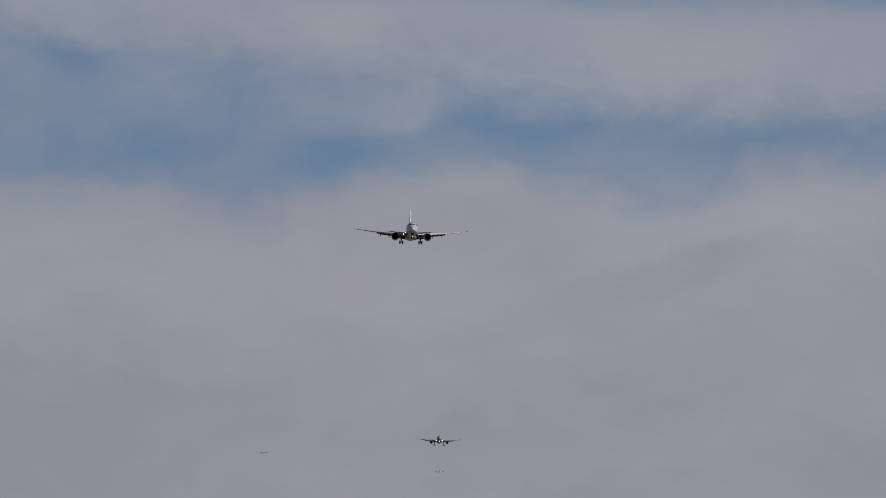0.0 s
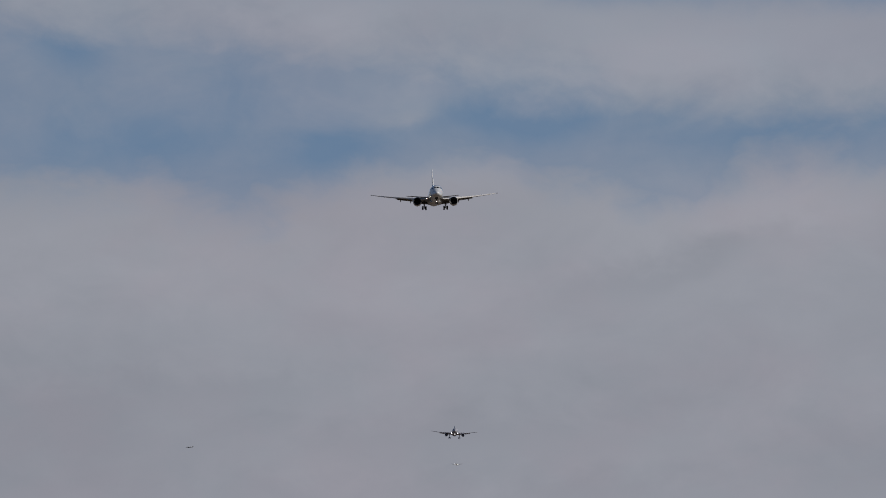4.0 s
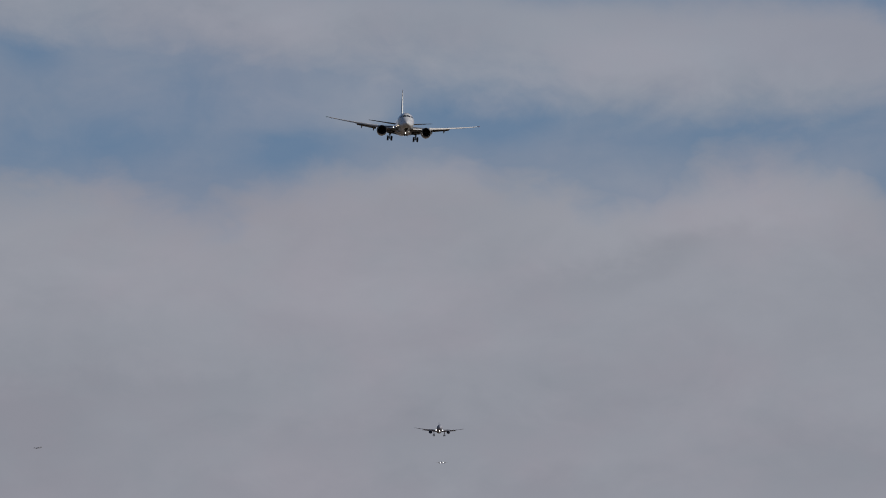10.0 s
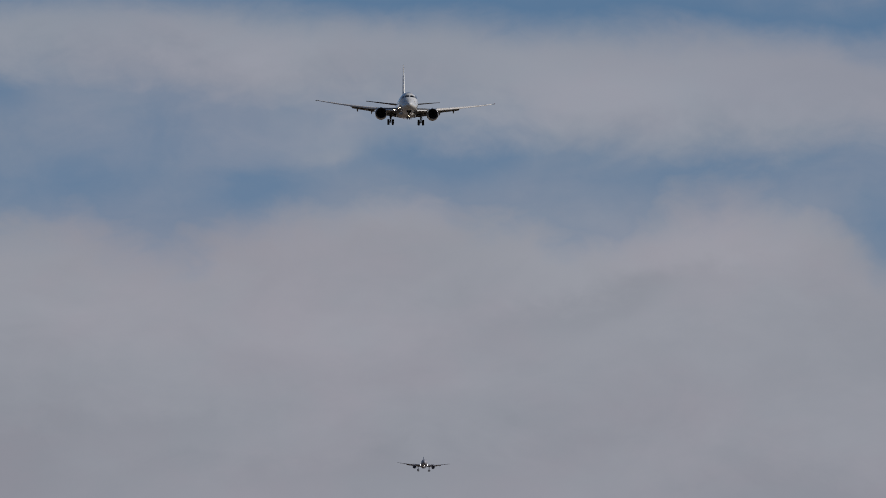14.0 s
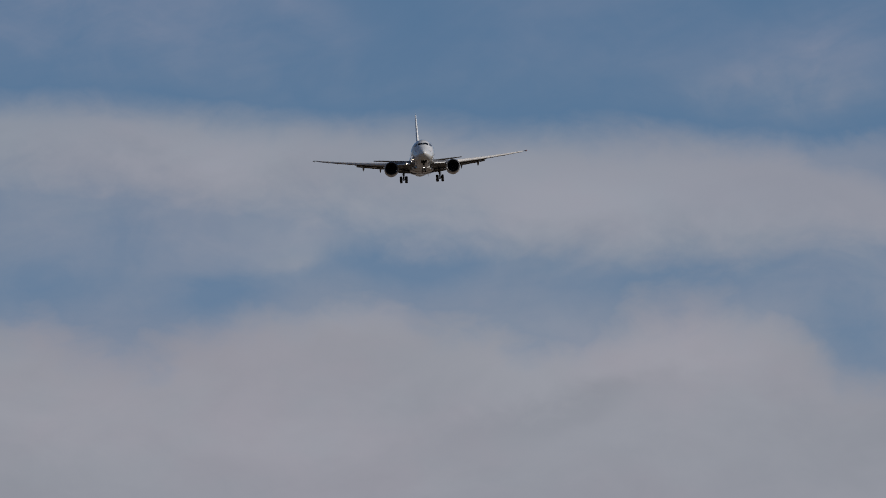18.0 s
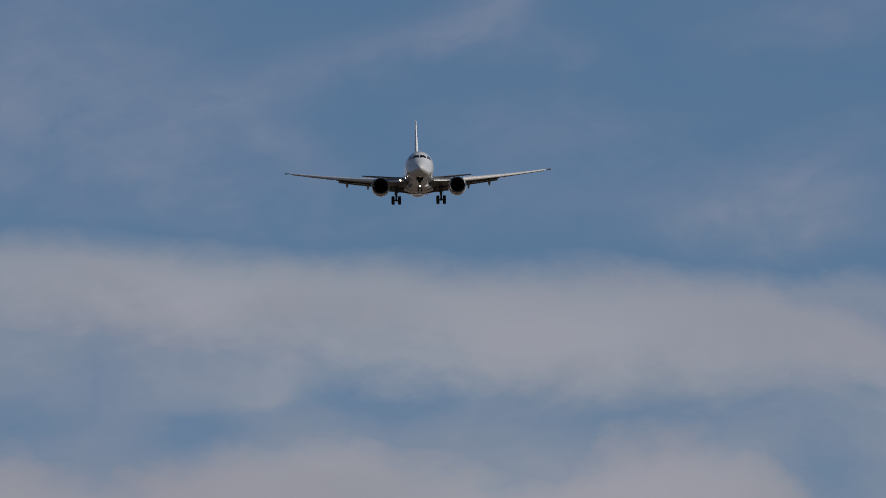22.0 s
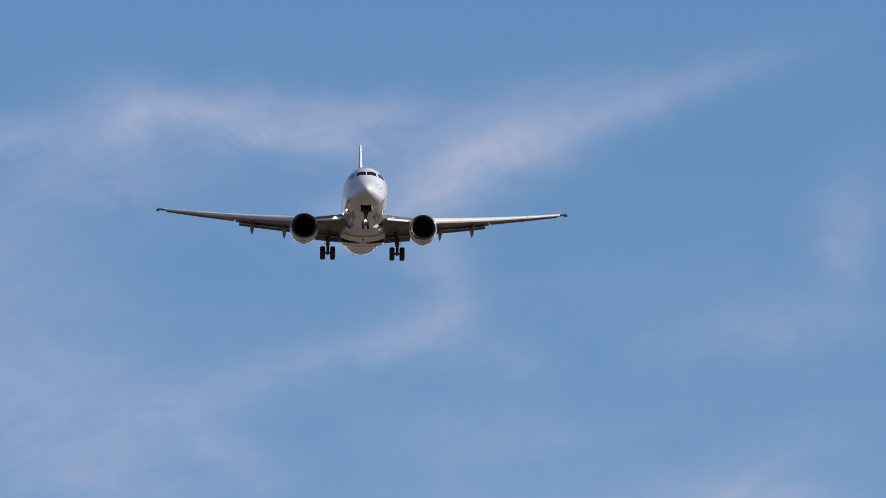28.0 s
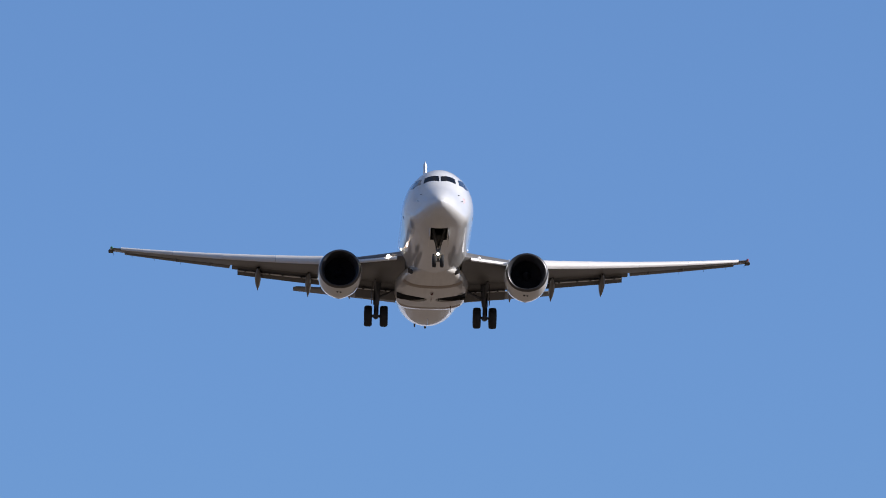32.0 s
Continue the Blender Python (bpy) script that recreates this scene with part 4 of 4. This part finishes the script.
        for x, lead, trail, z, thick in ((0.35, 32.9, 37.0, 1.05, 0.10), (0.9, 33.2, 37.05, 1.1, 0.10), (3.5, 34.75, 37.35, 1.42, 0.095), (7.0, 36.4, 37.75, 1.84, 0.09), (7.2, 36.7, 37.75, 1.86, 0.07)):
            rings.append([Vector((s * x, lead + a, z + b)) for a, b in airfoil(trail - lead, thick)])
        part("tailplane", loft(rings), GREY, plane, "grey horizontal tailplane")
    # fin
    rings = []
    for z, lead, trail, thick in ((1.5, 30.6, 36.9, 0.11), (2.6, 31.6, 37.1, 0.11), (5.5, 33.85, 37.9, 0.105), (8.93, 36.45, 38.67, 0.085), (9.17, 36.85, 38.72, 0.05)):
        rings.append([Vector((b if b < 0 else b * 0.75, lead + a, z)) for a, b in airfoil(trail - lead, thick)])
    fin = part("fin", loft(rings), WHITE, plane, "white vertical tail fin")
    rings = []
    for z, lead, w in ((2.3, 31.33, 0.27), (5.5, 33.83, 0.21), (8.97, 36.45, 0.095)):
        rings.append([Vector((w * x, lead + y, z)) for x, y in ((1.0, 0.55), (0.85, 0.25), (0.55, 0.06), (0.0, -0.03), (-0.55, 0.06), (-0.85, 0.25), (-1.0, 0.55))])
    part("fin_leading_edge", loft(rings), SLAT_EDGE, fin, "smooth white leading edge")
    part("dorsal_fillet", loft([[Vector((b, y0 + a, z)) for a, b in airfoil(34 - y0, t)] for z, y0, t in ((1.85, 27.2, 0.05), (2.35, 29.3, 0.05), (3.4, 31.9, 0.08))]), WHITE, fin)
    make_nose_gear(plane)
    return plane


airliner = make_airliner()


# ---- the airplanes behind ----
def make_small_plane(name, label, k, lamps, hull, wingm, tailm, gear=True):
    """A twin jet airplane of wing span 47.6 m times k."""
    plane = thing(name, label, "airplane", "airplanes following on the approach")
    V = lambda x, y, z: Vector((x * k, y * k, z * k))
    rings = []
    for y, r, z in ((0, 0.1, -0.7), (0.5, 0.9, -0.6), (1.8, 1.7, -0.3), (4.0, 2.35, -0.05), (7, 2.52, 0), (33, 2.52, 0), (40, 1.9, 0.5), (46, 0.9, 1.3), (48.5, 0.3, 1.7)):
        rings.append([V(r * math.sin(2 * math.pi * i / 28), y, z + r * 1.06 * math.cos(2 * math.pi * i / 28)) for i in range(28)])
    body = part("fuselage", loft(rings), hull, plane)
    for s in (-1, 1):
        part("cockpit_window", loft([[V(s * x, y, z) for x, y, z in ((0.1, 2.1, 0.95), (1.35, 2.75, 0.75), (1.3, 3.1, 1.35), (0.1, 2.6, 1.5))], [V(s * x, y + 0.5, z - 0.4) for x, y, z in ((0.1, 2.1, 0.95), (1.35, 2.75, 0.75), (1.3, 3.1, 1.35), (0.1, 2.6, 1.5))]]), GLASS, body)
        rings = []
        for x, lead, trail, z in ((1.5, 15.5, 26.0, -1.6), (7.5, 19.6, 26.2, -0.9), (14.5, 24.0, 28.4, 0.2), (21.2, 28.2, 30.4, 1.35), (22.0, 29.0, 30.6, 1.55)):
            rings.append([V(s * x, lead + a, z + b) for a, b in airfoil(trail - lead, 0.12, 8)])
        wing = part("wing", loft(rings), wingm, plane)
        for xa, xb in ((2.6, 6.8), (8.2, 14.5)):
            rings = []
            for x, in ((xa,), (xb,)):
                tr = 26.0 if x < 7.5 else 26.2 + (x - 7.5) * 0.32
                z = -1.6 + (x - 1.5) * 0.118 if x < 7.5 else -0.9 + (x - 7.5) * 0.14
                rings.append([V(s * x, tr - 0.3 + a * 0.9, z - 0.05 - a * 0.35 + b) for a, b in airfoil(1.3, 0.14, 6)])
            part("flap", loft(rings), wingm, wing)
        o = V(s * 7.9, 16.2, -2.9)
        nac = part("engine_nacelle", lathe([(0.25 * k, 1.22 * k), (0, 1.32 * k), (0.25 * k, 1.45 * k), (1.5 * k, 1.55 * k), (3.5 * k, 1.4 * k), (4.6 * k, 1.1 * k), (4.6 * k, 0.7 * k), (6.2 * k, 0.3 * k)], o, n=24), wingm, plane)
        part("inlet_duct", lathe([(0.25 * k, 1.22 * k), (1.3 * k, 1.1 * k), (1.3 * k, 0.02 * k)], o, n=24), FAR_TYRE, nac)
        part("engine_pylon", loft([[V(s * 7.9 + x, y, z) for x, z in ((-0.25, -1.6), (0.25, -1.6), (0.2, zt), (-0.2, zt))] for y, zt in ((17.5, -1.2), (19.5, -0.8), (22.5, -0.9))]), wingm, plane)
        rings = []
        for x, lead, trail, z in ((0.5, 41.5, 46.8, 1.3), (9.3, 47.0, 48.8, 2.6)):
            rings.append([V(s * x, lead + a, z + b) for a, b in airfoil(trail - lead, 0.09, 6)])
        part("tailplane", loft(rings), wingm, plane)
        if gear:
            g = part("main_gear", tube(V(s * 4.6, 24.5, -1.2), V(s * 4.65, 24.5, -5.2), 0.34 * k, n=10), FAR_DARK, plane)
            for dx in (-0.6, 0.6):
                for dy in (-0.75, 0.75):
                    c = V(s * 4.65 + dx, 24.5 + dy, -5.2)
                    part("wheel", lathe([(a, b) for a, b in tyre_profile(0.78 * k, 0.56 * k)], c, axis="x", n=20, cap=True), FAR_TYRE, g)
        for x, y, z, r in lamps:
            part("landing_light", lathe([(0, 0.01 * k), (0.05 * k, r * k), (0.25 * k, r * k), (0.4 * k, 0.02 * k)], V(s * x, y, z), n=12), FAR_LAMP, plane, "lit landing lamp")
    rings = []
    for z, lead, trail in ((2.0, 38.0, 46.2), (5, 40.6, 46.9), (8.6, 44.0, 48.4)):
        rings.append([V(b, lead + a, z) for a, b in airfoil(trail - lead, 0.09, 6)])
    part("fin", loft(rings), tailm, plane)
    if gear:
        g = part("nose_gear", tube(V(0, 5.0, -2.2), V(0, 5.0, -4.9), 0.16 * k, n=8), FAR_DARK, plane)
        for dx in (-0.35, 0.35):
            part("wheel", lathe([(a, b) for a, b in tyre_profile(0.45 * k, 0.32 * k)], V(dx, 5.0, -4.9), axis="x", n=16, cap=True), FAR_TYRE, g)
    return plane


widebody = make_small_plane("following_airliner", "dark distant twin jet airliner with landing lights on", 0.535, [(2.9, 16.2, -1.3, 0.45), (0.12, 4.6, -3.2, 0.3)], FAR_PALE, FAR_DARK, FAR_BLUE)
far_plane = make_small_plane("distant_airliner", "tiny far airliner seen by its bright landing lights", 0.145, [(5.2, 15.8, -1.3, 1.15)], FAR_WHITE, FAR_WHITE, FAR_WHITE, gear=False)
crossing_plane = make_small_plane("crossing_airplane", "faint grey airplane crossing far away", 0.09, [], FAR_GREY, FAR_GREY, FAR_GREY, gear=False)


def motions():
    airliner_rows = [
        (0, pose(-9.13, 2721.11, 217.14, -0.46, 1.37, 1.74)),
        (0.5, pose(-8.31, 2684.28, 214.84, -0.66, 1.37, 1.78)),
        (1, pose(-7.54, 2647.49, 212.78, -0.82, 1.02, 1.82)),
        (1.5, pose(-6.54, 2610.75, 210.56, -0.93, 0.42, 1.85)),
        (2, pose(-5.67, 2574.03, 208.70, -0.96, -0.14, 1.87)),
        (2.5, pose(-4.72, 2537.35, 206.90, -0.90, -0.49, 1.87)),
        (3, pose(-3.74, 2500.69, 205.52, -0.75, -0.68, 1.86)),
        (3.5, pose(-2.43, 2464.09, 203.85, -0.55, -0.89, 1.83)),
        (5.5, pose(0.37, 2318.09, 198.23, 0.48, -1.96, 1.74)),
        (6, pose(0.30, 2281.69, 196.99, 0.68, -1.59, 1.76)),
        (6.5, pose(0.85, 2245.37, 195.37, 0.76, -1.16, 1.78)),
        (7, pose(0.57, 2209.07, 193.96, 0.82, -1.19, 1.84)),
        (7.5, pose(0.92, 2172.86, 192.22, 0.87, -1.21, 1.90)),
        (8, pose(1.11, 2136.70, 190.34, 0.94, -0.82, 1.97)),
        (8.5, pose(1.12, 2100.58, 188.54, 1.06, 0.09, 2.07)),
        (9, pose(1.35, 2064.56, 186.19, 1.22, 1.30, 2.18)),
        (9.5, pose(1.62, 2028.56, 184.03, 1.44, 2.47, 2.31)),
        (10, pose(1.63, 1992.59, 182.12, 1.70, 3.50, 2.45)),
        (10.5, pose(1.79, 1956.69, 180.05, 1.96, 3.95, 2.57)),
        (11, pose(2.10, 1920.85, 177.73, 2.19, 3.57, 2.64)),
        (11.5, pose(2.95, 1885.04, 175.58, 2.38, 2.89, 2.65)),
        (12, pose(3.65, 1849.25, 173.79, 2.54, 2.77, 2.63)),
        (12.5, pose(4.76, 1813.47, 172.33, 2.66, 3.00, 2.56)),
        (13, pose(5.79, 1777.74, 170.87, 2.70, 2.74, 2.41)),
        (13.5, pose(7.00, 1742.07, 169.10, 2.59, 1.97, 2.19)),
        (15.5, pose(11.61, 1600.05, 160.38, 1.64, -1.63, 1.18)),
        (16, pose(12.51, 1564.66, 158.15, 1.39, -1.93, 1.00)),
        (16.5, pose(13.24, 1529.32, 155.94, 1.14, -2.32, 0.87)),
        (17, pose(13.89, 1494.04, 153.58, 0.88, -2.80, 0.78)),
        (17.5, pose(14.48, 1458.81, 151.20, 0.67, -3.09, 0.72)),
        (18, pose(14.97, 1423.61, 148.91, 0.51, -3.01, 0.67)),
        (18.5, pose(15.34, 1388.45, 146.78, 0.40, -2.83, 0.60)),
        (19, pose(15.54, 1353.31, 144.92, 0.33, -2.96, 0.51)),
        (19.5, pose(15.57, 1318.18, 143.32, 0.30, -3.46, 0.40)),
        (20, pose(15.49, 1283.09, 141.85, 0.35, -3.84, 0.27)),
        (20.5, pose(15.37, 1248.04, 140.40, 0.48, -3.44, 0.15)),
        (21, pose(15.23, 1213.04, 138.87, 0.68, -2.15, 0.04)),
        (21.5, pose(15.01, 1178.08, 137.30, 0.97, -1.03, -0.07)),
        (22, pose(14.67, 1143.18, 135.71, 1.29, -1.09, -0.16)),
        (22.5, pose(14.27, 1108.33, 133.99, 1.58, -1.64, -0.24)),
        (23, pose(13.89, 1073.56, 132.03, 1.69, -2.02, -0.25)),
        (23.5, pose(13.59, 1038.87, 129.73, 1.46, -1.65, -0.16)),
        (24, pose(13.29, 1004.25, 127.18, 1.03, -1.02, -0.03)),
        (24.5, pose(12.96, 969.68, 124.66, 0.53, -0.23, 0.07)),
        (25, pose(12.60, 935.11, 122.40, 0.09, 0.88, 0.11)),
        (25.5, pose(12.14, 900.58, 120.28, -0.20, 1.78, 0.11)),
        (27.5, pose(9.89, 762.75, 112.37, -0.60, 0.61, 0.24)),
        (28, pose(9.51, 728.32, 110.82, -0.55, 0.63, 0.27)),
        (28.5, pose(9.21, 693.90, 109.44, -0.47, 0.55, 0.31)),
        (29, pose(8.93, 659.50, 108.04, -0.41, -0.04, 0.35)),
        (29.5, pose(8.69, 625.15, 106.48, -0.42, -0.93, 0.43)),
        (30, pose(8.52, 590.84, 104.86, -0.42, -0.99, 0.48)),
        (30.5, pose(8.40, 556.54, 103.19, -0.34, -0.43, 0.47)),
        (31, pose(8.29, 522.28, 101.44, -0.17, 0.32, 0.48)),
        (31.5, pose(8.17, 488.01, 99.69, 0.07, 1.43, 0.51)),
        (32, pose(7.94, 453.83, 97.55, 0.34, 0.84, 0.57)),
    ]
    widebody_rows = [
        (0, pose(-1.80, 4792.54, 269.04, -2.5, 1.5, 1.0)),
        (8, pose(15.21, 4377.04, 248.05, -2.5, 1.5, 1.0)),
        (16, pose(29.5, 3961.51, 227.45, -2.5, 1.5, 1.0)),
        (24, pose(39.63, 3545.96, 204.82, -2.5, 1.5, 1.0)),
        (32, pose(47.04, 3130.42, 182.59, -2.5, 1.5, 1.0)),
    ]
    far_rows = [
        (0, pose(-1.84, 4893.35, 256.72, -2.0, 0, 0.5)),
        (8, pose(17.40, 4733.45, 250.16, -2.0, 0, 0.5)),
        (16, pose(35.33, 4573.47, 243.49, -2.0, 0, 0.5)),
        (24, pose(51.97, 4413.44, 236.69, -2.0, 0, 0.5)),
        (32, pose(67.31, 4253.35, 229.78, -2.0, 0, 0.5)),
    ]
    crossing_rows = [
        (0, pose(-99.5, 4911.85, 267.59, 0, 0, -80)),
        (8, pose(-179.0, 4909.68, 267.4, 0, 0, -80)),
        (16, pose(-258.5, 4906.24, 267.59, 0, 0, -80)),
        (24, pose(-338.0, 4901.55, 267.59, 0, 0, -80)),
        (32, pose(-417.4, 4895.61, 267.59, 0, 0, -80)),
    ]
    walk(airliner, airliner_rows)
    walk(widebody, widebody_rows)
    walk(far_plane, far_rows)
    walk(crossing_plane, crossing_rows)


motions()
